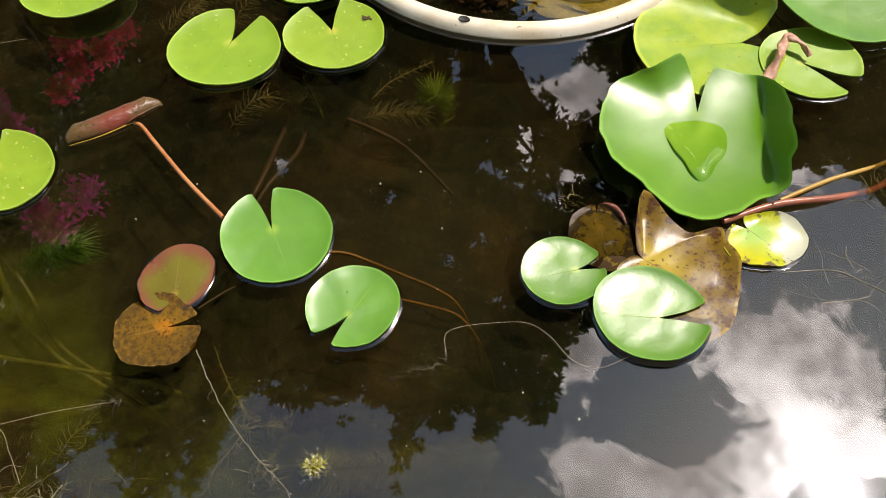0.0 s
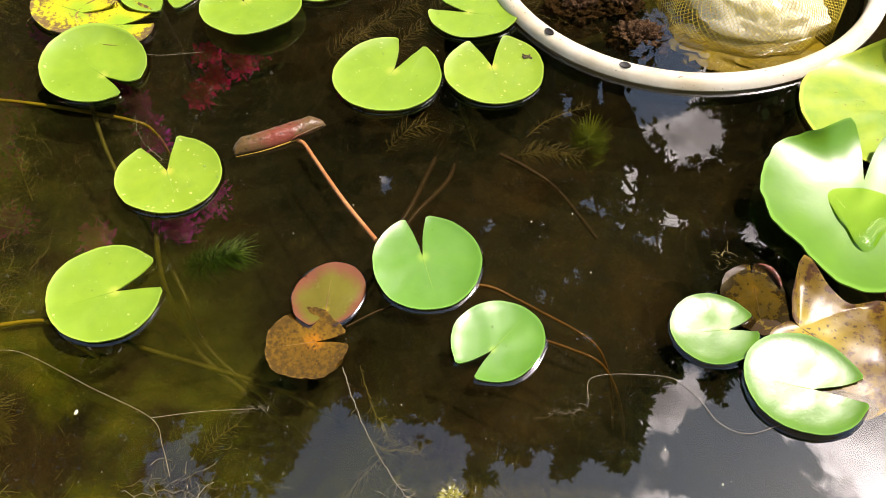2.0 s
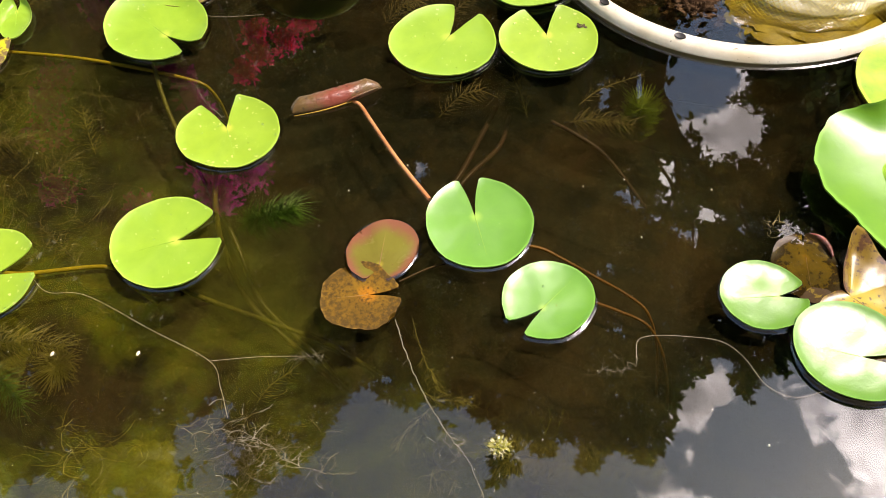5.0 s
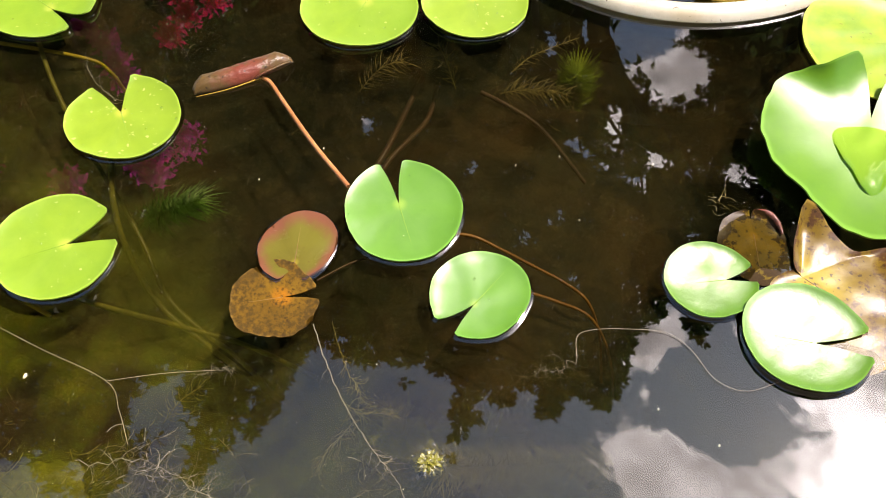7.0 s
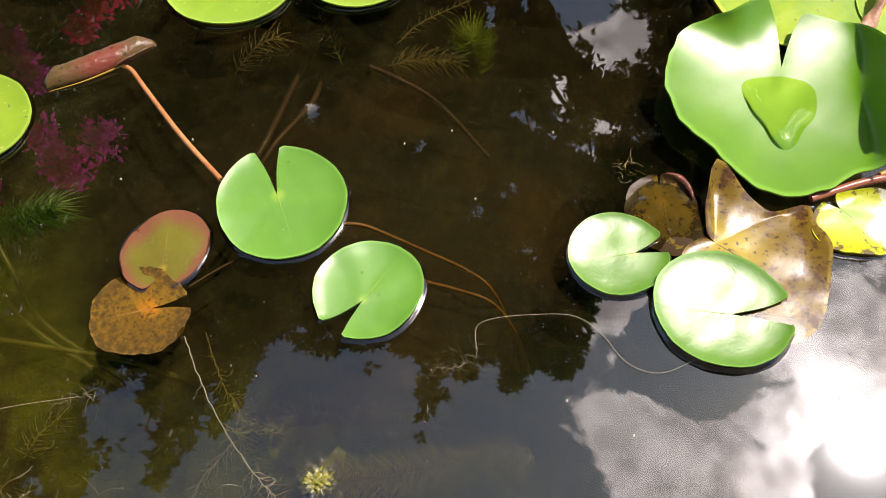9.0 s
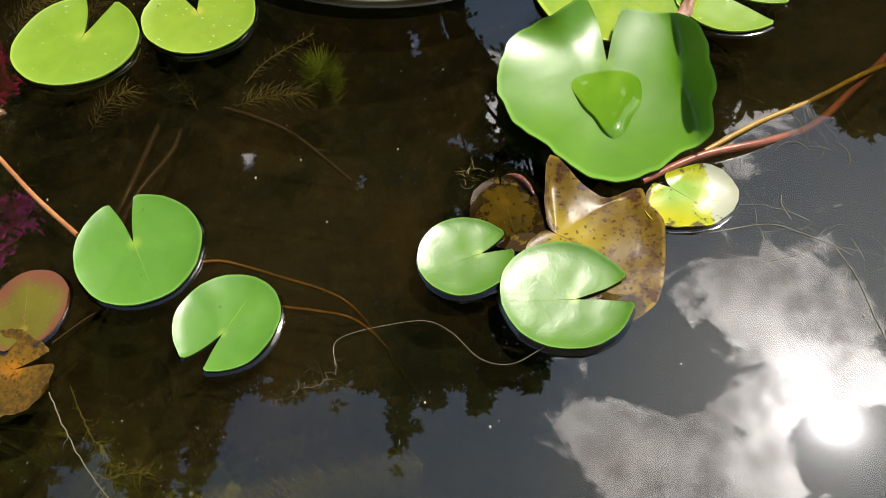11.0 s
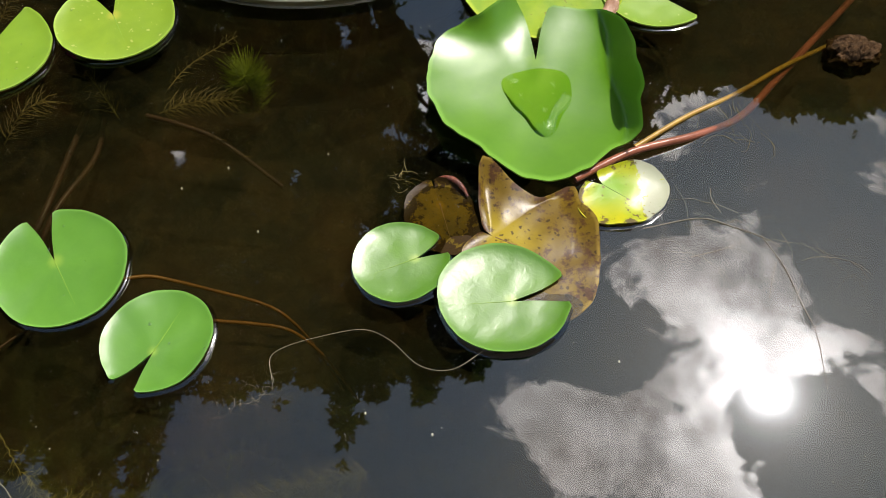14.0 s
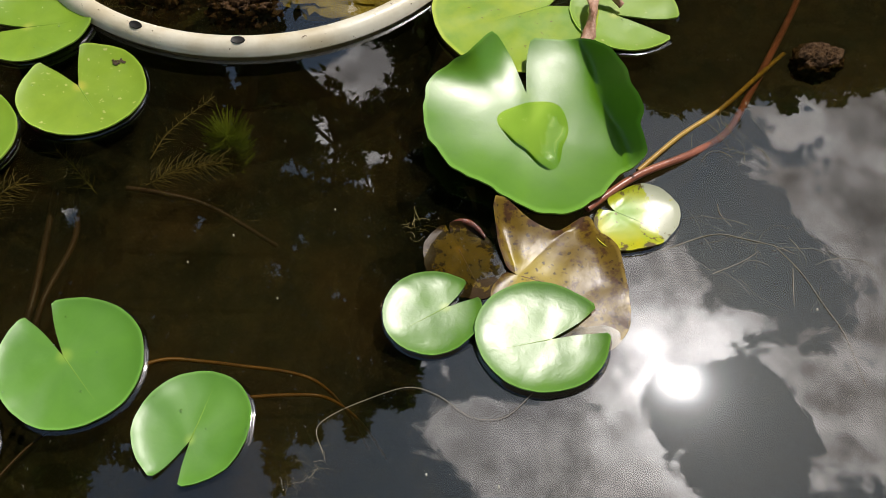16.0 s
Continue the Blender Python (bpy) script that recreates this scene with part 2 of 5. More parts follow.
STEM_ORANGE = plain("stem_orange", (0.52, 0.23, 0.085), (0.40, 0.14, 0.045), 0.3)
STEM_RED = plain("stem_red", (0.34, 0.11, 0.06), (0.22, 0.07, 0.035), 0.3)
STEM_GOLD = plain("stem_gold", (0.42, 0.26, 0.03), (0.30, 0.16, 0.02), 0.35)
STEM_RUST = plain("stem_rust", (0.27, 0.125, 0.018), (0.17, 0.075, 0.012), 0.45)
STEM_YELLOW = plain("stem_yellow", (0.55, 0.42, 0.02), (0.36, 0.27, 0.015), 0.35)
STEM_OLIVE = plain("stem_olive", (0.20, 0.19, 0.02), (0.10, 0.09, 0.012), 0.4)
STEM_BROWN = plain("stem_brown_sunken", (0.085, 0.042, 0.018), (0.05, 0.026, 0.012), 0.5)
RIB = plain("midrib_pale", (0.22, 0.36, 0.04), (0.17, 0.31, 0.03), 0.4)
RIB_DEAD = plain("midrib_dead", (0.24, 0.13, 0.03), (0.15, 0.08, 0.02), 0.5)
ROOT = plain("pale_root", (0.32, 0.27, 0.17), (0.20, 0.16, 0.09), 0.5)
DRYROOT = plain("dry_root", (0.25, 0.22, 0.14), (0.12, 0.105, 0.06), 0.6)
WEED = plain("weed_olive", (0.30, 0.26, 0.05), (0.15, 0.14, 0.025), 0.5)
WEED_DARK = plain("weed_green", (0.10, 0.22, 0.018), (0.04, 0.10, 0.010), 0.5)
WEED_MOSS = plain("weed_moss", (0.34, 0.34, 0.018), (0.18, 0.20, 0.012), 0.5)
WEED_BRIGHT = plain("weed_bright", (0.30, 0.40, 0.03), (0.17, 0.26, 0.02), 0.5)
WEED_BROWN = plain("weed_brown", (0.24, 0.19, 0.05), (0.10, 0.08, 0.022), 0.6)
SOIL = plain("wet_soil", (0.17, 0.095, 0.045), (0.045, 0.026, 0.013), 0.9, 210, 1.0, 0.1, 0.006)
DEAD = plain("dead_leaf_pink", (0.50, 0.30, 0.20), (0.34, 0.16, 0.09), 0.5, 60, 0.8)
LEAFRED = pad_material("leaf_dark_red", (0.150, 0.060, 0.026), (0.105, 0.058, 0.022), (0.20, 0.036, 0.024), 0.36, 1.7, (0.022, 0.010, 0.006), blotch=0.75, blotch_colour=(0.150, 0.088, 0.026), blotch_scale=95, blotch_rim=0.24, soft=0.06, relief=0.8, spec=0.45, heart_r=0.55)
MOTE = plain("pale_fleck", (0.62, 0.58, 0.40), (0.5, 0.45, 0.3), 0.5)
BARK = plain("bark", (0.10, 0.075, 0.05), (0.05, 0.035, 0.025), 0.9, 9, 0.8, 0.3, 0.02)
GRASS = plain("grass", (0.06, 0.10, 0.025), (0.09, 0.08, 0.04), 0.9, 3, 0.6, 0.2, 0.02)


def leaf_material(name, a, b, through_light=0.35):
    n = surface(name, 0.5, 0.35)
    rnd = n.add("ShaderNodeNewGeometry").outputs["Random Per Island"]
    c = n.mix(rnd, a, b)
    n.put(n.b.inputs["Base Color"], c)
    tr = n.add("ShaderNodeBsdfTranslucent", {"Color": c})
    mx = n.add("ShaderNodeMixShader", {0: through_light, 1: n.b.outputs[0], 2: tr.outputs[0]})
    n.put(n.out.inputs["Surface"], mx.outputs[0])
    return n.m


FOLIAGE = leaf_material("tree_leaves", (0.070, 0.110, 0.028), (0.035, 0.060, 0.016), 0.45)
FOLIAGE_B = leaf_material("shrub_leaves", (0.06, 0.11, 0.02), (0.03, 0.06, 0.015))
PETAL = leaf_material("magenta_bracts", (0.85, 0.07, 0.40), (0.70, 0.06, 0.50), 0.65)
PETAL_RED = leaf_material("crimson_bracts", (0.90, 0.05, 0.14), (0.75, 0.03, 0.20), 0.65)

# rim of the planting pot: old white plastic, yellowed, with dirt specks
n = surface("pot_plastic", 0.38, 0.5)
a, b = n.noise(n.pos, 14, 5, 0.6), n.noise(n.pos, 160, 4, 0.65)
c = n.mix(n.step(a, 0.35, 0.7), (0.76, 0.71, 0.57), (0.58, 0.50, 0.34))
c = n.mix(n.step(b, 0.66, 0.72), c, (0.16, 0.11, 0.06))
n.put(n.b.inputs["Base Color"], c)
bump(n, b, 0.25, 0.001)
POT = n.m
HOLE = plain("hole_shade", (0.012, 0.010, 0.008), (0.006, 0.005, 0.004), 0.5, 80, 0.0)

# tub: turquoise fibreglass, with a coat of algae below the water line, its colour dimmed with depth
n = surface("tub_fibreglass", 0.35, 0.5)
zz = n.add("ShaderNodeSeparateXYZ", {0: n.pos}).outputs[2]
a, b = n.noise(n.pos, 9, 6, 0.65), n.noise(n.pos, 75, 5, 0.65)
clean = n.mix(a, (0.16, 0.50, 0.42), (0.10, 0.42, 0.37))
algae = n.mix(n.step(b, 0.35, 0.65), (0.62, 0.78, 0.20), (0.40, 0.56, 0.12))
algae = n.mix(n.step(a, 0.52, 0.68), algae, (0.52, 0.80, 0.42))
# dark brown lower down: the murky water's dimming is put into the wall colour
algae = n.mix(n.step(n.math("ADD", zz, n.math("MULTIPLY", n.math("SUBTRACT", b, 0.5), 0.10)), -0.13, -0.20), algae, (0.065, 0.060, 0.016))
line = n.math("ADD", zz, n.math("MULTIPLY", n.math("SUBTRACT", a, 0.5), 0.03))
n.put(n.b.inputs["Base Color"], n.mix(n.step(line, -0.045, -0.008), algae, clean))
bump(n, b, 0.4, 0.002)
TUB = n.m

# mud at the bottom: dark silt with patches of moss
n = surface("pond_silt", 0.9, 0.1)
a, b, d = n.noise(n.pos, 3.2, 5, 0.6), n.noise(n.pos, 24, 6, 0.65), n.noise(n.pos, 130, 3)
c = n.mix(n.step(b, 0.3, 0.7), (0.040, 0.025, 0.010), (0.020, 0.013, 0.006))
c = n.mix(n.math("MULTIPLY", n.step(a, 0.52, 0.66), n.step(b, 0.35, 0.6)), c, (0.085, 0.085, 0.012))
n.put(n.b.inputs["Base Color"], c)
bump(n, n.math("ADD", b, n.math("MULTIPLY", d, 0.4)), 0.8, 0.01)
SILT = n.m


# water: clear to brownish inside, a mirror by Fresnel on top
def water_material(name, tint, gloss0, ripple, rough=0.0):
    m = bpy.data.materials.new(name)
    n = Net(m)
    pos = n.add("ShaderNodeTexCoord").outputs["Object"]
    fres = n.add("ShaderNodeFresnel", {"IOR": 1.33}).outputs[0]
    gloss = n.math("ADD", gloss0, n.math("MULTIPLY", fres, 1.25), clamp=True)
    through_ = n.add("ShaderNodeBsdfTransparent", {"Color": (*tint, 1)})
    mirror = n.add("ShaderNodeBsdfGlossy", {"Color": (1, 1, 1, 1), "Roughness": rough})
    if ripple:
        slow = n.add("ShaderNodeTexNoise", {"Scale": 7.0, "Detail": 2.0, "Vector": pos}).outputs["Color"]
        fast = n.add("ShaderNodeTexNoise", {"Scale": 38.0, "Detail": 2.0, "Vector": pos}).outputs["Color"]
        tilt = n.mix(0.35, slow, fast)
        lean = n.add("ShaderNodeVectorMath", {0: tilt, 1: (0.5, 0.5, 0.5)}, operation="SUBTRACT")
        flat = n.add("ShaderNodeVectorMath", {0: lean.outputs[0], 1: (ripple, ripple, 0.0)}, operation="MULTIPLY")
        rise = n.add("ShaderNodeVectorMath", {0: flat.outputs[0], 1: (0.0, 0.0, 1.0)}, operation="ADD")
        way_up = n.add("ShaderNodeVectorMath", {0: rise.outputs[0]}, operation="NORMALIZE")
        n.put(mirror.inputs["Normal"], way_up.outputs[0])
    mx = n.add("ShaderNodeMixShader", {0: gloss, 1: through_.outputs[0], 2: mirror.outputs[0]})
    n.add("ShaderNodeOutputMaterial", {"Surface": mx.outputs[0]})
    return m


def murk_material(name, share):
    """Brown silt hanging in the water: lets most light through and scatters the rest."""
    m = bpy.data.materials.new(name)
    n = Net(m)
    pos = n.add("ShaderNodeTexCoord").outputs["Object"]
    a, b, patch, clot = n.noise(pos, 3.0, 4, 0.55), n.noise(pos, 11.0, 5, 0.65, 0.4), n.noise(pos, 7.0, 5, 0.6, 0.5), n.noise(pos, 60.0, 4, 0.65, 0.6)
    left = n.add("ShaderNodeSeparateXYZ", {0: pos})
    near = n.step(n.math("ADD", n.math("MULTIPLY", left.outputs[0], 0.5), left.outputs[1]), -1.30, -1.70)
    green = n.math("MULTIPLY", near, n.step(n.math("ADD", patch, n.math("MULTIPLY", clot, 0.18)), 0.53, 0.70))
    still = n.mix(n.step(b, 0.35, 0.65), n.mix(n.step(patch, 0.40, 0.62), (0.150, 0.096, 0.040), (0.082, 0.088, 0.046)), (0.052, 0.054, 0.036))
    c = n.mix(green, n.mix(n.math("MULTIPLY", n.step(clot, 0.52, 0.66), 0.5), still, (0.17, 0.14, 0.05)), n.mix(n.step(clot, 0.40, 0.62), (0.33, 0.32, 0.022), (0.16, 0.21, 0.018)))
    k = n.math("MULTIPLY", share, n.math("ADD", n.math("ADD", n.step(a, 0.25, 0.75, 0.45, 1.05), n.math("ADD", n.step(clot, 0.45, 0.70, 0.0, 0.35), n.step(n.noise(pos, 190.0, 3, 0.6), 0.56, 0.72, 0.0, 0.5))), n.math("MULTIPLY", green, 1.25)))
    mx = n.add("ShaderNodeMixShader", {0: k, 1: n.add("ShaderNodeBsdfTransparent").outputs[0], 2: n.add("ShaderNodeBsdfDiffuse", {"Color": c}).outputs[0]})
    n.add("ShaderNodeOutputMaterial", {"Surface": mx.outputs[0]})
    return m


WATER = water_material("pond_water", (0.64, 0.61, 0.46), 0.062, 0.009)
FILM = water_material("water_edge", (0.55, 0.50, 0.40), 0.05, 0.0, 0.07)
DROP = water_material("water_bead", (0.84, 0.94, 0.42), 0.02, 0.0)


# ---------------------------------------------------------------- mesh helpers
def mesh_of(name, verts, faces, mat, smooth=True, uvs=None):
    me = bpy.data.meshes.new(name)
    me.from_pydata([tuple(v) for v in verts], [], faces)
    if uvs is not None:
        lay = me.uv_layers.new(name="UVMap")
        for loop in me.loops:
            lay.data[loop.index].uv = uvs[loop.vertex_index]
    if smooth:
        me.polygons.foreach_set("use_smooth", [True] * len(me.polygons))
    me.materials.append(mat)
    me.update()
    if smooth:
        me.set_sharp_from_angle(angle=radians(48))
    return me


def part(name, me, parent=None, label="", loc=None):
    """Links a mesh as one object, under a thing or part if given."""
    ob = new(name, me)
    if parent is not None:
        ob.parent = parent
    if loc is not None:
        ob.location = loc
    return tagged(ob, label)


def thing(name, x, y, z, label, category, group="", kind=""):
    return tagged(new(name), label, category, group, kind) if (x, y, z) == (0, 0, 0) else placed(tagged(new(name), label, category, group, kind), x, y, z)


def placed(ob, x, y, z):
    ob.location = (x, y, z)
    return ob


def tube_data(path, radii, sides=7):
    """Vertices and faces of a tapering tube along a smooth path."""
    path = [Vector(p) for p in path]
    verts, faces = [], []
    for i, p in enumerate(path):
        a, b = path[max(i - 1, 0)], path[min(i + 1, len(path) - 1)]
        d = (b - a).normalized()
        s = d.cross(Vector((0, 0, 1)) if abs(d.z) < 0.9 else Vector((1, 0, 0))).normalized()
        t = d.cross(s)
        for k in range(sides):
            an = 2 * math.pi * k / sides
            verts.append(p + (s * math.cos(an) + t * math.sin(an)) * radii[i])
    for i in range(len(path) - 1):
        for k in range(sides):
            k2 = (k + 1) % sides
            faces.append((i * sides + k, i * sides + k2, (i + 1) * sides + k2, (i + 1) * sides + k))
    faces.append(tuple(range(sides))[::-1])
    faces.append(tuple((len(path) - 1) * sides + k for k in range(sides)))
    return verts, faces


def spline(points, steps=8):
    """Catmull-Rom through a few points."""
    p = [Vector(q) for q in points]
    p = [p[0] * 2 - p[1]] + p + [p[-1] * 2 - p[-2]]
    out = []
    for i in range(1, len(p) - 2):
        for k in range(steps):
            t = k / steps
            a, b, c, d = p[i - 1], p[i], p[i + 1], p[i + 2]
            out.append(0.5 * (2 * b + (c - a) * t + (2 * a - 5 * b + 4 * c - d) * t * t + (3 * b - a - 3 * c + d) * t ** 3))
    out.append(p[-2])
    return out


def stem_mesh(name, points, r0, r1, mat, steps=9, sides=12):
    path = spline(points, steps)
    n_ = len(path) - 1
    v, f = tube_data(path, [r0 + (r1 - r0) * i / n_ for i in range(n_ + 1)], sides)
    return mesh_of(name, v, f, mat)


def join_data(items):
    verts, faces = [], []
    for v, f in items:
        o = len(verts)
        verts += v
        faces += [tuple(i + o for i in q) for q in f]
    return verts, faces


# ---------------------------------------------------------------- setting
TUB_X, TUB_Y, TUB_R = 0.474, 1.658, 1.70


def lathe(profile, n_=128, close=False):
    verts, faces = [], []
    for k in range(n_):
        an = 2 * math.pi * k / n_
        for r, z in profile:
            verts.append((r * math.cos(an), r * math.sin(an), z))
    m = len(profile)
    for k in range(n_):
        k2 = (k + 1) % n_
        for i in range(m if close else m - 1):
            j = (i + 1) % m
            faces.append((k * m + i, k * m + j, k2 * m + j, k2 * m + i))
    return verts, faces


ground = tagged(new("ground", mesh_of("ground", [(-900, -900, -0.45), (900, -900, -0.45), (900, 900, -0.45), (-900, 900, -0.45)], [(0, 1, 2, 3)], GRASS, False)),
                "mown grass ground round the garden tub", "ground", kind="structure")
# unseen wall behind the camera, added to block sky and darken the water rims
v, f = [], []
for x, y, z in ((-6, -2.2, -0.45), (6, -2.2, -0.45), (6, -2.2, 5.2), (-6, -2.2, 5.2), (-6, -2.4, -0.45), (6, -2.4, -0.45), (6, -2.4, 5.2), (-6, -2.4, 5.2)):
    v.append((x, y, z))
f = [(0, 3, 2, 1), (4, 5, 6, 7), (3, 7, 6, 2), (0, 4, 7, 3), (1, 2, 6, 5)]
tagged(new("wall_south", mesh_of("wall_south", v, f, plain("blocker_brown", (0.20, 0.17, 0.13), (0.14, 0.12, 0.09), 0.9, 3), False)), "plain dull brown wall, added unseen to block the sky behind", "wall", kind="structure")
R = TUB_R
prof = [(R - 0.055, -0.42), (R - 0.034, -0.25), (R - 0.012, -0.08), (R, 0.0), (R + 0.012, 0.035), (R + 0.022, 0.046), (R + 0.06, 0.048), (R + 0.072, 0.04), (R + 0.072, 0.02),
        (R + 0.05, 0.018), (R + 0.03, -0.02), (R - 0.01, -0.30), (R - 0.03, -0.445), (R - 0.05, -0.445)]
v, f = lathe(prof)
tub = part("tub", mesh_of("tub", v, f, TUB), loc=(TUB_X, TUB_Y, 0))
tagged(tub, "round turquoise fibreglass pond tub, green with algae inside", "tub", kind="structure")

gx = 90
v, f = [], []
for i in range(gx + 1):
    for j in range(gx + 1):
        x, y = (i / gx * 2 - 1) * (R - 0.04), (j / gx * 2 - 1) * (R - 0.04)
        if math.hypot(x, y) > R - 0.05:
            k = (R - 0.05) / math.hypot(x, y)
            x, y = x * k, y * k
        d = math.hypot(x, y) / R
        hgt = noise.fractal((x * 3, y * 3, 1.7), 0.8, 2.0, 4) * 0.035 - 0.30 + 0.05 * d ** 4
        hgt += 0.13 * math.exp(-((x + 0.82) ** 2 + (y + 1.22) ** 2) / 0.05)
        v.append((x, y, hgt))
f = [(i * (gx + 1) + j, (i + 1) * (gx + 1) + j, (i + 1) * (gx + 1) + j + 1, i * (gx + 1) + j + 1) for i in range(gx) for j in range(gx)]
tagged(part("pond_bottom", mesh_of("pond_bottom", v, f, SILT), loc=(TUB_X, TUB_Y, 0)), "dark brown silt with moss on the pond bottom", "silt", kind="structure")

v, f = lathe([(0.0, 0.0), (R * 0.5, 0.0), (R + 0.001, 0.0)], 96)
tagged(part("water", mesh_of("water", v, f, WATER), loc=(TUB_X, TUB_Y, 0)), "still brown pond water mirroring trees and clouds", "water", kind="structure")
for deep, share in ((0.016, 0.115), (0.052, 0.135), (0.110, 0.16), (0.175, 0.22)):
    v, f = lathe([(0.0, -deep), (R * 0.5, -deep), (R - 0.006 - 0.15 * deep, -deep)], 96)
    tagged(part("silt_haze", mesh_of("silt_haze", v, f, murk_material("silt_haze", share)), loc=(TUB_X, TUB_Y, 0)), "brown silt haze hanging in the pond water", "silt", kind="structure")


# ---------------------------------------------------------------- lily pads
def pad_outline(a, b, ang, wob, seed):
    rng = random.Random(seed)
    ph = [rng.uniform(0, 6.28) for _ in range(4)]

    def edge(th):
        e = th - radians(ang)
        r = a * b / math.sqrt((b * math.cos(e)) ** 2 + (a * math.sin(e)) ** 2)
        r *= 1 + wob * (0.6 * math.sin(3 * th + ph[0]) + 0.5 * math.sin(5 * th + ph[1]) + 0.25 * math.sin(11 * th + ph[2]) + 0.18 * math.sin(23 * th + ph[3]))
        return r
    return edge


def pad_grid(edge, apex, t1, t2, height, nth=84, nr=14, round_tip=0.06, bow=0.035):
    """Rings of points from the apex of the notch out to the rim; t1, t2: the ways of the two tips, degrees; height(x, y, s, th)."""
    ax, ay = apex[0] * math.cos(radians(apex[1])), apex[0] * math.sin(radians(apex[1]))
    lo, hi = min(t1, t2), max(t1, t2)
    if hi - lo > 180:
        lo, hi = hi - 360, lo
    a0, a1 = radians(hi), radians(lo + 360)
    pts, uvs = [], []
    for i in range(nth + 1):
        q = i / nth
        th = a0 + (a1 - a0) * q
        r = edge(th)
        near = min(q, 1 - q) / round_tip
        if near < 1:
            r *= 1 + 0.028 * (1 - near) ** 2 - 0.05 * max(0.0, 1 - near * 7) ** 2
        ex, ey = r * math.cos(th), r * math.sin(th)
        for j in range(nr + 1):
            s = (j / nr) ** 0.85
            x, y = ax + (ex - ax) * s, ay + (ey - ay) * s
            side = max(0.0, 1 - 2 * min(q, 1 - q) / round_tip) ** 2 * math.sin(math.pi * s ** 1.3) * bow * (-1 if q < 0.5 else 1)
            x, y = x - (ey - ay) * side, y + (ex - ax) * side
            pts.append((x, y, height(x, y, s, th)))
            uvs.append((q, s))
    return pts, uvs, nth, nr


def sheet(pts, uvs, nth, nr, thick):
    """A closed leaf blade of some thickness from the grid of its upper side."""
    n_ = len(pts)
    verts = list(pts) + [(x, y, z - thick) for x, y, z in pts]
    faces = []
    for i in range(nth):
        for j in range(nr):
            p, q = i * (nr + 1) + j, (i + 1) * (nr + 1) + j
            if j == 0:
                faces.append((p, p + 1, q + 1))
                faces.append((n_ + p, n_ + q + 1, n_ + p + 1))
            else:
                faces.append((p, p + 1, q + 1, q))
                faces.append((n_ + p, n_ + q, n_ + q + 1, n_ + p + 1))
        p, q = i * (nr + 1) + nr, (i + 1) * (nr + 1) + nr
        faces.append((p, n_ + p, n_ + q, q))
    for i in (0, nth):
        for j in range(nr):
            p = i * (nr + 1) + j
            faces.append((p, n_ + p, n_ + p + 1, p + 1) if i else (p, p + 1, n_ + p + 1, n_ + p))
    return verts, faces, list(uvs) + list(uvs)


def film_ring(edge, t1, t2, high, wide=0.0030, nth=96):
    """The thin rise of water that clings to a pad's rim."""
    lo, hi = min(t1, t2), max(t1, t2)
    if hi - lo > 180:
        lo, hi = hi - 360, lo
    a0, a1 = radians(hi), radians(lo + 360)
    prof = [(-0.0012, 1.0), (0.0003, 0.75), (0.0010, 0.48), (0.0019, 0.25), (0.0030, 0.10), (wide, 0.0)]
    verts, faces = [], []
    for i in range(nth + 1):
        th = a0 + (a1 - a0) * i / nth
        r = edge(th)
        near = min(i, nth - i) / nth / 0.06
        if near < 1:
            r *= 1 + 0.028 * (1 - near) ** 2 - 0.05 * max(0.0, 1 - near * 7) ** 2
        wob = 0.8 + 0.35 * math.sin(3 * th + 1.0) * math.sin(2 * th)
        for o, h in prof:
            verts.append(((r + o * wob) * math.cos(th), (r + o * wob) * math.sin(th), 0.0004 + high * h))
    m = len(prof)
    for i in range(nth):
        for j in range(m - 1):
            faces.append((i * m + j, i * m + j + 1, (i + 1) * m + j + 1, (i + 1) * m + j))
    return verts, faces


PADS = 0


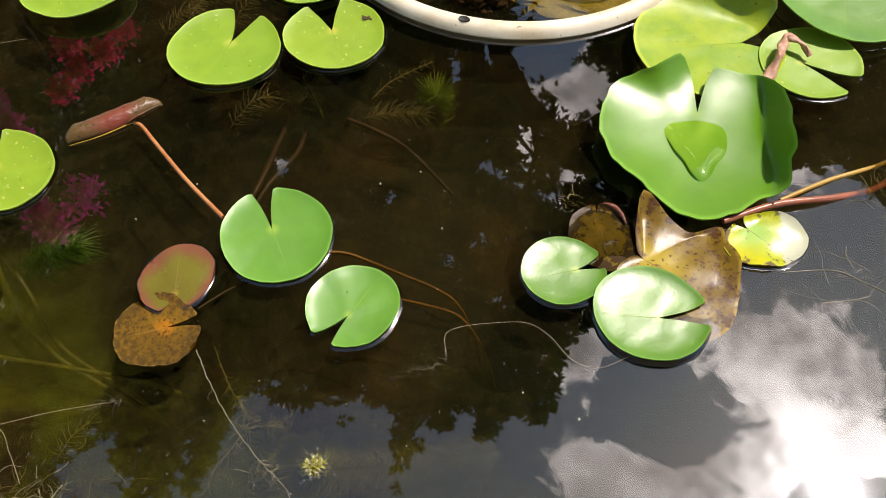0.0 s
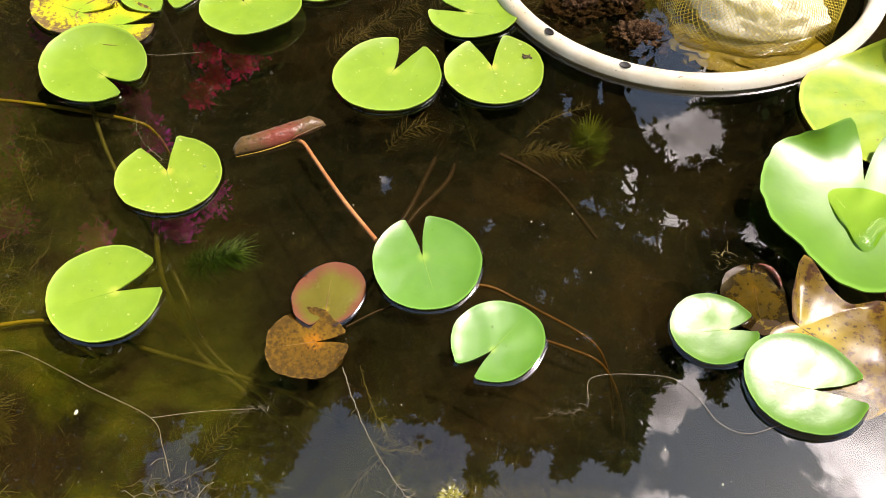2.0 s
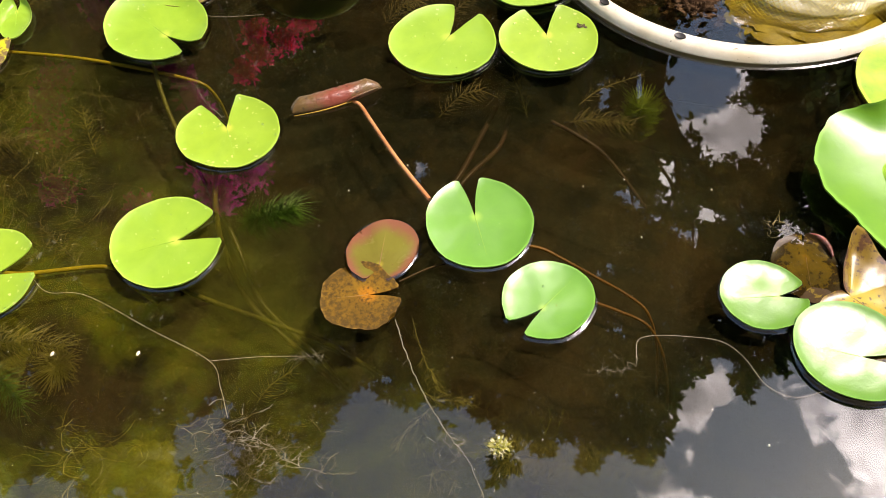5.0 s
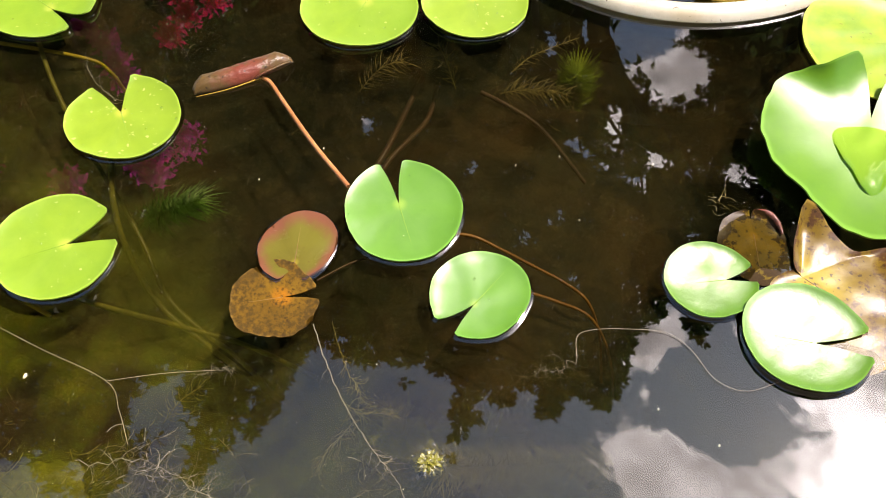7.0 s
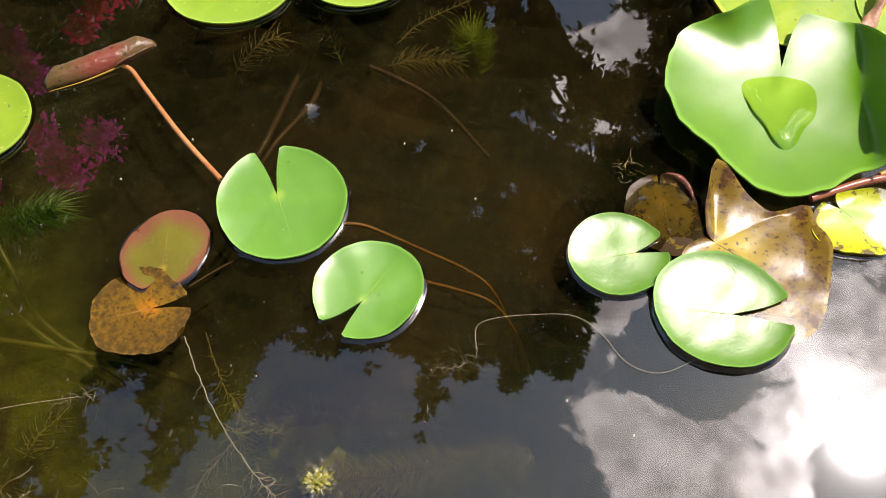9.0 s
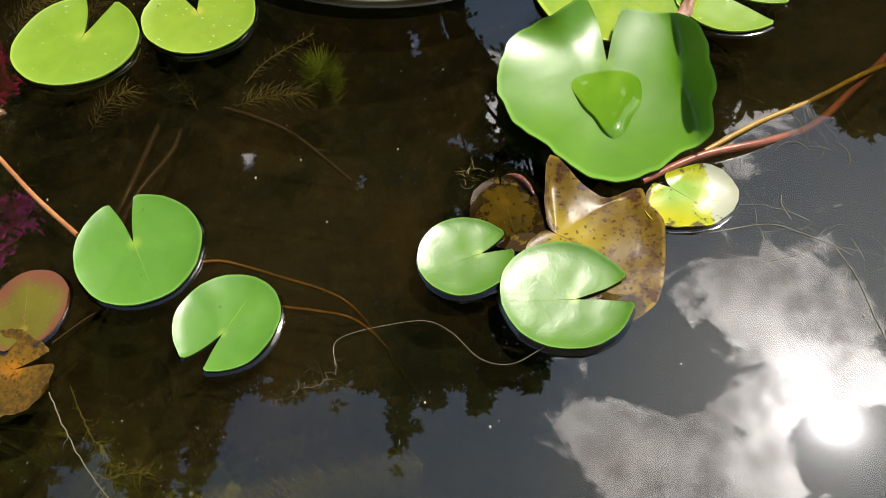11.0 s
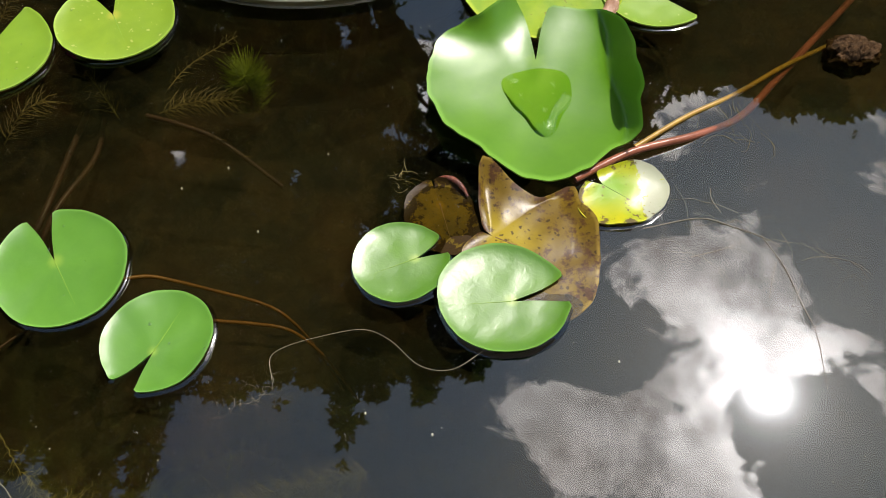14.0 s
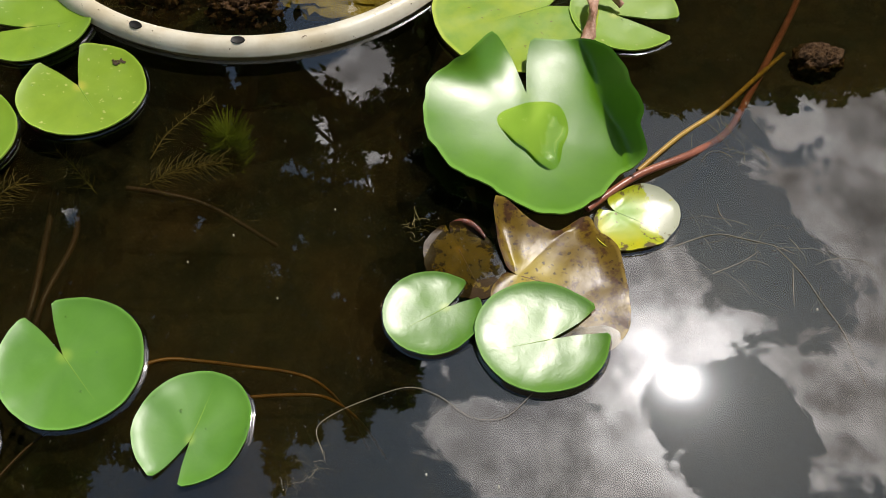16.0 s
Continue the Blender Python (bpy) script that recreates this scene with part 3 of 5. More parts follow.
def lily_pad(x, y, a, b, ang, apex, t1, t2, mat, label, z=0.0022, wob=0.012, lift=None, thick=0.0016, film=0.0010, wave=0.0010, dish=0.0034, cut=None, bumps=(), group="floating lily pads"):
    """One pad as a thing: its blade, and the rim of water round it."""
    global PADS
    PADS += 1
    seed = PADS
    smooth_edge = pad_outline(a, b, ang, wob, seed)

    def edge0(th):
        return smooth_edge(th) * (1 + sum(amp * math.exp(-(((math.degrees(th) - c_ + 180) % 360 - 180) / wd) ** 2) for c_, wd, amp in bumps))
    edge = edge0
    if cut:
        way_, dist = cut

        def edge(th):
            r = edge0(th)
            k = math.cos(th - radians(way_))
            lim = dist * (1 + 0.06 * math.sin(17 * th) + 0.05 * math.sin(41 * th))
            return min(r, lim / k) if k > 0.2 else r

    def height(px, py, s, th):
        h = wave * s * s * (math.sin(2 * th + seed) + 0.6 * math.sin(5 * th + 2 * seed)) + 0.0005 * noise.noise((px * 60, py * 60, seed))
        h += dish * (0.6 * s ** 3 + 0.5 * s ** 9)
        if lift:
            h += lift(px, py, s, th)
        return h
    root = thing("lily_pad", x, y, z, label, "lily pad", group)
    v, f, uvs = sheet(*pad_grid(edge, apex, t1, t2, height), thick)
    part("blade", mesh_of("blade", v, f, mat, True, uvs), root)
    lo, hi = min(t1, t2), max(t1, t2)
    mid = radians((lo + hi) / 2 + (180 if hi - lo <= 180 else 0))
    ax, ay = apex[0] * math.cos(radians(apex[1])), apex[0] * math.sin(radians(apex[1]))
    rib = []
    for k in range(9):
        s_ = 0.02 + 0.76 * k / 8
        px, py = ax + (edge(mid) * math.cos(mid) - ax) * s_, ay + (edge(mid) * math.sin(mid) - ay) * s_
        rib.append((px, py, height(px, py, s_, mid) - 0.0001))
    v, f = tube_data(rib, [0.00055 - 0.0005 * k / 8 for k in range(9)], 6)
    part("midrib", mesh_of("midrib", v, f, RIB_DEAD if mat in (BROWN, TAN, OLIVE, RED) else RIB), root)
    if film:
        v, f = film_ring(edge, t1, t2, film)
        part("water_rim", mesh_of("water_rim", v, f, FILM), root, "clear raised rim of water", (0, 0, -z))
    return root


def rim_up(way_, spread, high, start=0.55):
    """Lifts the rim towards one way (degrees)."""
    def f(px, py, s, th):
        d = (math.degrees(th) - way_ + 180) % 360 - 180
        return high * math.exp(-(d / spread) ** 2) * max(0.0, (s - start) / (1 - start)) ** 2
    return f


G1 = "lime-green lily pad floating flat with a deep notch"
pad_a = lily_pad(-0.003, 0.594, 0.0585, 0.055, 129, (0.0095, 133), 128, 106, GREEN, "bright green round lily pad with pale midrib and narrow notch")
pad_b = lily_pad(0.086, 0.521, 0.0455, 0.043, 49, (0.011, -105), -133, -107, GREEN, "small bright green lily pad with an open notch")
pad_c = lily_pad(0.282, 0.58, 0.041, 0.0385, 4, (0.014, 15), 32, 8, GLOSS, "small glossy green lily pad shining in the sun", wave=0.0005, dish=0.0034, film=0.0022)
pad_d = lily_pad(0.364, 0.54, 0.0545, 0.0495, 163, (0.008, -21), 17, -9, GLOSS, "glossy green lily pad with white sun sheen", wave=0.0005, z=0.0035, film=0.0030, dish=0.0046)
pad_e = lily_pad(-0.313, 0.643, 0.06, 0.055, 178, (0.009, 130), 148, 105, LIME_SPOT, "lime-green lily pad with small pale spots", wave=0.0016)
pad_f = lily_pad(-0.309, 0.485, 0.06, 0.056, 156, (0.01, 28), 54, 18, LIME, G1)
pad_g = lily_pad(-0.467, 0.402, 0.056, 0.047, 129, (0.005, -12), 57, 13, LIME_SPOT, "lime lily pad with one side torn and brown", cut=(205, 0.034))
crust = plain("torn_crust", (0.20, 0.10, 0.03), (0.06, 0.035, 0.015), 0.8, 220, 1.0)
rng = random.Random(33)
line = [(-0.031 + 0.4226 * (k / 14 - 0.55) * 0.066 + rng.gauss(0, 0.0009), -0.0145 - 0.9063 * (k / 14 - 0.55) * 0.066 + rng.gauss(0, 0.0009), 0.0006 + rng.uniform(0, 0.0008)) for k in range(15)]
v, f = tube_data(line, [0.0012 * rng.uniform(0.5, 1.5) for k in range(15)], 7)
part("torn_edge", mesh_of("torn_edge", v, f, crust), pad_g, "brown crusted torn edge")
pad_h = lily_pad(-0.484, 0.789, 0.071, 0.062, 156, (0.025, -33), -14, -34, LIME, "broad green lily pad with a shiny lifted edge", lift=rim_up(110, 70, 0.010))
pad_i = lily_pad(-0.327, 0.929, 0.0665, 0.062, 8, (0.011, 167), 156, 130, LIME, "lime-green lily pad standing a little above the water", z=0.014, film=0)
pad_j = lily_pad(-0.045, 0.989, 0.0585, 0.055, 23, (0.008, -151), 163, 190, LIME, "green lily pad resting against the pot rim", lift=rim_up(40, 60, 0.006))
pad_k = lily_pad(-0.121, 0.85, 0.0665, 0.0635, 169, (0.012, 66), 93, 61, LIME, G1)
pad_l = lily_pad(0.003, 0.886, 0.0605, 0.0595, 150, (0.008, 120), 133, 92, LIME_SPOT, "lime-green lily pad with pale specks and a dark bite mark")
pad_m = lily_pad(-0.472, 0.957, 0.062, 0.059, 156, (0.01, -60), -48, -66, LIME, G1)
pad_n = lily_pad(-0.368, 1.01, 0.069, 0.064, 10, (0.012, -20), -5, -28, LIME, "lime-green lily pad partly under its neighbours", z=0.004)
pad_o = lily_pad(-0.262, 1.027, 0.0655, 0.06, 83, (0.021, -177), -158, 175, LIME, G1, z=0.003)
pad_q = lily_pad(-0.160, 1.100, 0.0600, 0.0560, 20, (0.01, 80), 70, 95, YELLOWGREEN, "yellowing lily pad near the pot")
pad_r = lily_pad(-0.575, 0.972, 0.0550, 0.0500, 20, (0.01, 80), 70, 95, YELLOWGREEN, "yellow-green lily pad at the edge of the group")
pad_y = lily_pad(-0.706, 0.684, 0.067, 0.058, 155, (0.012, 58), 68, 35, YELLOW, "dying yellow lily pad with brown blotched edge", wob=0.03)
pad_p = lily_pad(-0.565, 0.886, 0.062, 0.051, 155, (0.018, -25), 14, -26, YELLOW, "yellow lily pad with brown spots, dying", wob=0.02, z=0.004)
pad_p2 = lily_pad(-0.497, 0.873, 0.059, 0.043, 160, (0.01, -12), 34, 5, YELLOW, "yellow and green lily pad with a brown corner", wob=0.03, z=0.0005)
pad_s = lily_pad(-0.67, 0.753, 0.039, 0.021, 120, (0.02, 122), 126, 111, LIME, "tiny green young lily leaf", lift=rim_up(125, 60, 0.01), film=0)
pad_w = lily_pad(-0.715, 0.578, 0.04, 0.022, 168, (0.004, 160), 152, 186, PALE, "pale cream faded lily leaf")
pad_s2 = lily_pad(-0.641, 0.583, 0.023, 0.011, 58, (0.018, 58), 60, 56, LIME, "tiny narrow green leaf lying on weed", film=0)
pad_br = lily_pad(-0.089, 0.536, 0.0395, 0.035, 66, (0.02, -80), -65, -95, RED, "reddish lily pad half sunk under the water", z=0.0008, dish=0.0006)
pad_bl = lily_pad(-0.092, 0.478, 0.0405, 0.0385, 160, (0.009, 24), 30, 12, BROWN, "rotten brown lily pad just under the surface", z=0.0006, film=0, wob=0.05, dish=0.0004, wave=0.0008)
pad_u = lily_pad(0.558, 0.894, 0.059, 0.057, 30, (0.011, 175), -20, -51, LIME, "green lily pad with a wide notch beside a dead leaf")
pad_v = lily_pad(0.612, 1.008, 0.088, 0.086, 20, (0.012, 80), 70, 95, GLOSS, "glossy green lily pad with a lifted rim", z=0.008, lift=rim_up(-150, 60, 0.012))


def tan_lift(px, py, s, th):
    """Two edges stand out of the water, the rest lies under it."""
    d1, d2 = (math.degrees(th) - 109 + 180) % 360 - 180, (math.degrees(th) - 28 + 180) % 360 - 180
    up_ = 0.0085 * max(0, s - 0.20) * 1.2 * math.exp(-d1 * d1 / 700) + 0.012 * max(0, s - 0.72) * 3.4 * math.exp(-d1 * d1 / 90) + 0.0075 * max(0, s - 0.82) * 5.5 * math.exp(-d2 * d2 / 900)
    return up_ + 0.0007 * noise.noise((px * 45, py * 45, 2.0)) - 0.0030 * min(1.0, max(0.0, 0.10 - py * 16)) * s


def glare_tilt(px, py, s, th):
    return 0.10 * py * min(1.0, max(0.0, px / 0.02 + 0.2))


pad_tan = lily_pad(0.388, 0.587, 0.074, 0.056, 121, (0.03, 150), 147, 152, TAN, "large tan rotting lily pad with dark spots, half sunk", z=0.0012, wob=0.02, film=0, dish=0.0005, lift=tan_lift, bumps=((108, 9, 0.30), (148, 24, -0.42), (78, 18, -0.13), (51, 9, 0.30), (28, 24, 0.20)))
pad_olive = lily_pad(0.321, 0.625, 0.0410, 0.0330, 120, (0.015, 100), 99, 103, OLIVE, "olive-brown rotting lily pad just under the water", z=-0.0006, film=0, wob=0.03, dish=0.0005, lift=rim_up(85, 24, 0.005, 0.75))
v, f = tube_data(spline([(-0.004, 0.0405, 0.0015), (0.003, 0.0400, 0.0035), (0.011, 0.0370, 0.0042), (0.018, 0.0290, 0.0036), (0.0225, 0.0200, 0.0015)], 8), [0.0012 + 0.0016 * math.sin(math.pi * k / 32) for k in range(33)], 9)
part("curled_edge", mesh_of("curled_edge", v, f, plain("curl_red_brown", (0.20, 0.055, 0.030), (0.07, 0.025, 0.015), 0.25, 150, 0.6, 0.6)), pad_olive, "curled wet red-brown edge")
pad_yr = lily_pad(0.48, 0.636, 0.043, 0.031, 20, (0.02, 140), 130, 150, PATCH, "yellow and green lily pad with brown decay and white glare", wob=0.03, lift=glare_tilt)
pad_t = lily_pad(0.443, 0.912, 0.0885, 0.087, 40, (0.039, 10), 29, -5, YELLOWGREEN, "yellow-green lily pad with an upturned brown edge", z=0.004, wob=0.012, lift=rim_up(62, 34, 0.052, 0.45))


# the big raised leaf: a shallow bowl with a steep rim on its sunward side, and a bead of water in it
def near_way(d, c, wd):
    return math.exp(-(((d - c + 180) % 360 - 180) / wd) ** 2)


def big_edge(th):
    d = math.degrees(th)
    r = 0.100
    for c_, wd, h in ((45, 26, 0.045), (87, 14, 0.028), (122, 26, 0.014), (-165, 30, -0.012), (-129, 25, -0.020), (-80, 14, 0.004), (-25, 14, 0.013), (5, 20, 0.012)):
        r += h * near_way(d, c_, wd)
    return 0.957 * r


def big_rim(th):
    return big_edge(th) * (1 + 0.007 * math.sin(11 * th + 0.6) + 0.006 * math.sin(17 * th) + 0.004 * math.sin(29 * th + 1.0))


def big_height(px, py, s, th):
    """A soft bowl, deepest under the bead; beyond a crease on the sunward side the rim stands steeply up."""
    th = math.atan2(py + 0.006, px - 0.004)
    d = math.degrees(th)
    rho = min(1.15, math.hypot(px - 0.004, py + 0.006) / big_edge(th))
    rim = 0.0090 + 0.003 * near_way(d, 175, 40) + 0.004 * near_way(d, -95, 60)
    h = 0.06 * max(0.0, py + 0.09) + rim * rho ** 2.4 + 0.011 * near_way(d, 100, 18) * rho ** 5 + 0.0003 * rho ** 3 * math.sin(9 * th + 1) + 0.0002 * noise.noise((px * 40, py * 40, 4.0))
    past = px - 0.085 + 0.003 * math.sin(py * 60)
    past = (past + math.sqrt(past * past + 0.00003)) / 2
    return h + 1.35 * past


BIG_X, BIG_Y, BIG_Z = 0.410, 0.755, 0.003
big = thing("lily_leaf", BIG_X, BIG_Y, BIG_Z, "large glossy green lily leaf cupped above the water", "lily leaf")
big_grid = pad_grid(big_rim, (0.0481, 73), 87, 72, big_height, 168, 52, 0.05, 0.03)
big_grid = ([(x - 0.34 * z, y - 0.83 * z, z) for x, y, z in big_grid[0]], *big_grid[1:])
big_top = np.array(big_grid[0])
v, f, uvs = sheet(*big_grid, 0.0018)
BIGGREEN = pad_material("leaf_big_green", (0.105, 0.250, 0.010), (0.072, 0.195, 0.007), (0.13, 0.27, 0.012), 0.33, relief=0.08, spec=0.5)
part("blade", mesh_of("blade", v, f, BIGGREEN, True, uvs), big)

# heart-shaped bead: broad by the notch, pointed below
v, f = [], []
nb = 60
for j in range(10):
    s_ = j / 9
    for i in range(nb):
        d = 360 * i / nb
        r = 0.0300 + 0.0085 * near_way(d, 152, 24) + 0.005 * near_way(d, 40, 24) + 0.021 * near_way(d, -90, 22)
        x, y = s_ * r * math.cos(radians(d)), s_ * r * math.sin(radians(d))
        far = np.hypot(big_top[:, 0] - x - 0.010, big_top[:, 1] - y + 0.003)
        near_ = np.argsort(far)[:10]
        base = float(np.average(big_top[near_, 2], weights=1 / (far[near_] + 0.0008)))
        level = base if j == 0 and i == 0 else level
        v.append((x, y, base + 0.0003 + max(0.0004, level + 0.0030 - base) * (1 - s_ ** 7)))
f = [(j * nb + i, (j + 1) * nb + i, (j + 1) * nb + (i + 1) % nb, j * nb + (i + 1) % nb) for j in range(9) for i in range(nb)]
tagged(part("water_bead", mesh_of("water_bead", v, f, DROP), loc=(BIG_X + 0.010, BIG_Y - 0.003, BIG_Z)), "large clear bead of water lying in the leaf", "water bead")

# the dark red leaf, still folded over along its midrib, with its orange stem
def folded_half(q0, q1, turn0, turn1, radius, lean, seed):
    """One side of the blade: curls from the midrib round its own axis; blunt ragged ends."""
    v_, uv_ = [], []
    nu_, nv_ = 48, 22
    for i in range(nu_ + 1):
        q = q0 + (q1 - q0) * i / nu_
        end = min(1.0, max(0.05, min(q - q0, q1 - q) / 0.13)) ** 0.4
        r_ = radius * end * (0.86 + 0.14 * math.sin(math.pi * q) + 0.05 * noise.noise((q * 7, seed, 0)))
        for j in range(nv_ + 1):
            k = j / nv_
            an = turn0 + (turn1 - turn0) * k
            rag = 0.004 * (k - 0.3) * noise.noise((k * 6, q * 2, seed))
            v_.append(((q - 0.5) * 0.108 + rag, r_ * (1 - math.cos(an)) * lean + 0.007 * (2 * q - 1) ** 2, r_ * math.sin(an) * 0.95 + 0.0008 * noise.noise((q * 30, k * 8, seed))))
            uv_.append((k * 0.45, min(1.0, 0.9 * abs(2 * q - 1.05) + 0.15 * k)))
    f_ = [(i * (nv_ + 1) + j, (i + 1) * (nv_ + 1) + j, (i + 1) * (nv_ + 1) + j + 1, i * (nv_ + 1) + j + 1) for i in range(nu_) for j in range(nv_)]
    return mesh_of("blade", v_, f_, LEAFRED, True, uv_)


roll = thing("rolled_leaf", -0.2065, 0.7165, 0.0012, "dark red young lily leaf still folded over, on an orange stem", "lily leaf")
for me in (folded_half(0.0, 1.0, 0.0, 3.3, 0.0125, 1.0, 3.0), folded_half(0.60, 1.0, 0.2, 1.3, 0.0115, -0.75, 8.0)):
    bl = part("blade", me, roll)
    bl.rotation_euler = (0, 0, radians(37))
    md = bl.modifiers.new("thick", "SOLIDIFY")
    md.thickness = 0.0012
mr = part("midrib", stem_mesh("midrib", [(-0.053, 0.0035, -0.0004), (-0.02, -0.0012, 0.0004), (0.018, -0.001, 0.0012)], 0.0004, 0.0010, STEM_GOLD), roll, "thin yellow midrib")
mr.rotation_euler = (0, 0, radians(37))
part("stem", stem_mesh("stem", [(0.0150, 0.0095, 0.0010), (0.026, 0.004, 0.0022), (0.046, -0.016, 0.0022), (0.095, -0.064, 0.0018), (0.1445, -0.1065, 0.0010)], 0.0021, 0.0023, STEM_ORANGE), roll, "bright orange stem")


# ---------------------------------------------------------------- stems and roots
def stem(name, points, r0, r1, mat, label, category="stem", steps=8):
    return tagged(new(name, stem_mesh(name, points, r0, r1, mat, steps)), label, category)


def pad_stem(pad, points, r0, r1, mat, label):
    """A leaf stalk in world places, kept as a part of its pad."""
    o = pad.location
    return part("stem", stem_mesh("stem", [Vector(p) - o for p in points], r0, r1, mat), pad, label)


pad_stem(big, [(0.440, 0.655, 0.004), (0.495, 0.680, 0.007), (0.560, 0.700, 0.001), (0.612, 0.729, -0.012), (0.668, 0.787, -0.028), (0.738, 0.863, -0.052), (0.810, 0.943, -0.085), (0.896, 1.042, -0.130)], 0.0034, 0.0042, STEM_RED, "thick pinkish-red stem dipping into the water")
pad_stem(pad_yr, [(0.500, 0.688, 0.003), (0.555, 0.722, 0.001), (0.610, 0.750, -0.003), (0.678, 0.800, -0.022), (0.77, 0.88, -0.08)], 0.0024, 0.0026, STEM_GOLD, "thin golden stem")
pad_stem(pad_a, [(0.040, 0.583, -0.006), (0.065, 0.590, -0.014), (0.091, 0.586, -0.020), (0.123, 0.576, -0.022), (0.159, 0.564, -0.024), (0.182, 0.552, -0.030), (0.200, 0.545, -0.080), (0.215, 0.54, -0.17)], 0.0018, 0.0012, STEM_RUST, "orange-brown stem arching under water")
pad_stem(pad_b, [(0.085, 0.553, -0.014), (0.122, 0.551, -0.028), (0.154, 0.547, -0.030), (0.184, 0.541, -0.034), (0.205, 0.536, -0.070), (0.22, 0.53, -0.12), (0.23, 0.53, -0.18)], 0.0018, 0.0012, STEM_RUST, "orange-brown stem under water")
pad_stem(pad_y, [(-0.665, 0.700, -0.002), (-0.551, 0.722, -0.010), (-0.431, 0.745, -0.036), (-0.402, 0.750, -0.060), (-0.395, 0.752, -0.12)], 0.0022, 0.0022, STEM_YELLOW, "bright yellow stem sinking into the water")
pad_stem(pad_g, [(-0.470, 0.407, -0.004), (-0.437, 0.415, -0.006), (-0.362, 0.447, -0.010), (-0.328, 0.435, -0.014), (-0.30, 0.43, -0.03)], 0.0024, 0.0022, STEM_YELLOW, "golden stem")
pad_stem(pad_f, [(-0.296, 0.457, -0.010), (-0.279, 0.452, -0.030), (-0.212, 0.473, -0.095), (-0.150, 0.485, -0.14), (-0.09, 0.49, -0.20)], 0.0026, 0.0026, STEM_OLIVE, "olive stem slanting down under water")
pad_stem(pad_e, [(-0.311, 0.600, -0.010), (-0.305, 0.570, -0.035), (-0.290, 0.538, -0.072), (-0.254, 0.503, -0.12), (-0.195, 0.480, -0.155), (-0.12, 0.46, -0.22)], 0.0030, 0.0030, STEM_OLIVE, "long olive stem sinking under water")
pad_stem(pad_h, [(-0.50, 0.78, -0.01), (-0.42, 0.68, -0.04), (-0.30, 0.57, -0.09), (-0.242, 0.508, -0.12), (-0.165, 0.478, -0.165), (-0.12, 0.46, -0.22)], 0.0026, 0.0026, STEM_OLIVE, "olive stem deep under water")
pad_stem(pad_k, [(-0.050, 0.84, -0.085), (-0.052, 0.775, -0.070), (-0.057, 0.690, -0.055), (-0.085, 0.64, -0.08)], 0.0032, 0.003, STEM_BROWN, "reddish-brown stem deep under water")
pad_stem(pad_j, [(-0.030, 0.83, -0.085), (-0.026, 0.765, -0.070), (-0.048, 0.693, -0.057), (-0.07, 0.64, -0.08)], 0.0028, 0.0026, STEM_BROWN, "reddish-brown stem under water")
pad_stem(pad_l, [(0.030, 0.797, -0.045), (0.065, 0.785, -0.048), (0.105, 0.770, -0.06), (0.16, 0.74, -0.10)], 0.0026, 0.0022, STEM_BROWN, "short brown stem under water")
pad_stem(pad_br, [(-0.062, 0.508, -0.006), (-0.035, 0.537, -0.010), (0.0, 0.558, -0.012)], 0.0011, 0.001, STEM_BROWN, "short red-brown stem")
stem("root_thread", [(0.178, 0.482, 0.001), (0.176, 0.500, 0.002), (0.188, 0.509, 0.002), (0.215, 0.516, 0.002), (0.249, 0.520, 0.002), (0.271, 0.509, 0.002), (0.293, 0.486, 0.002), (0.318, 0.481, 0.002), (0.345, 0.496, 0.001)], 0.00028, 0.0002, ROOT, "thin pale root thread curling on the water", "root")
stem("root_thread", [(-0.425, 0.410, 0.0), (-0.397, 0.398, 0.001), (-0.357, 0.405, 0.001), (-0.273, 0.387, 0.001), (-0.204, 0.372, 0.001), (-0.182, 0.350, 0.001), (-0.163, 0.325, 0.0)], 0.00028, 0.0002, ROOT, "long pale root thread on the water", "root")
stem("root_thread", [(-0.204, 0.372, 0.001), (-0.16, 0.389, 0.001), (-0.115, 0.403, 0.0)], 0.00028, 0.0002, ROOT, "short pale root thread on the water", "root")
stem("root_thread", [(-0.475, 0.830, 0.001), (-0.42, 0.825, 0.001), (-0.36, 0.845, 0.0)], 0.00028, 0.0002, ROOT, "thin root thread beside a pad", "root")
stem("root_thread", [(-0.62, 0.855, -0.004), (-0.615, 0.92, 0.0), (-0.61, 0.98, 0.001)], 0.0009, 0.0006, ROOT, "straight pale twig on the water", "root")
for pts in ([(0.492, 0.602, 0.0), (0.542, 0.609, 0.0006), (0.569, 0.599, 0.0006), (0.593, 0.586, 0.0006), (0.606, 0.576, 0.0)], [(0.592, 0.588, 0.0), (0.603, 0.556, 0.0006), (0.608, 0.521, 0.0006), (0.612, 0.493, 0.0006), (0.607, 0.447, 0.0)],
            [(0.527, 0.571, 0.0), (0.556, 0.577, 0.0005), (0.575, 0.584, 0.0)], [(0.598, 0.562, 0.0), (0.590, 0.545, 0.0006), (0.583, 0.528, 0.0)], [(0.560, 0.640, 0.0), (0.558, 0.628, 0.0005), (0.563, 0.614, 0.0)]):
    stem("root_thread", pts, 0.00032, 0.0002, ROOT, "fine pale root hair floating on the water", "root")
path = spline([(0.500, 0.848, 0.010), (0.512, 0.873, 0.020), (0.520, 0.893, 0.022), (0.527, 0.915, 0.020), (0.545, 0.912, 0.016), (0.556, 0.898, 0.010)], 12)
v, f = tube_data(path, [0.0052 * (1 + 0.10 * math.sin(0.5 * i)) * (1 - 0.45 * i / len(path)) for i in range(len(path))], 14)
mid = [sum((Vector(p) for p in v[i * 14:i * 14 + 14]), Vector()) / 14 for i in range(len(path))]
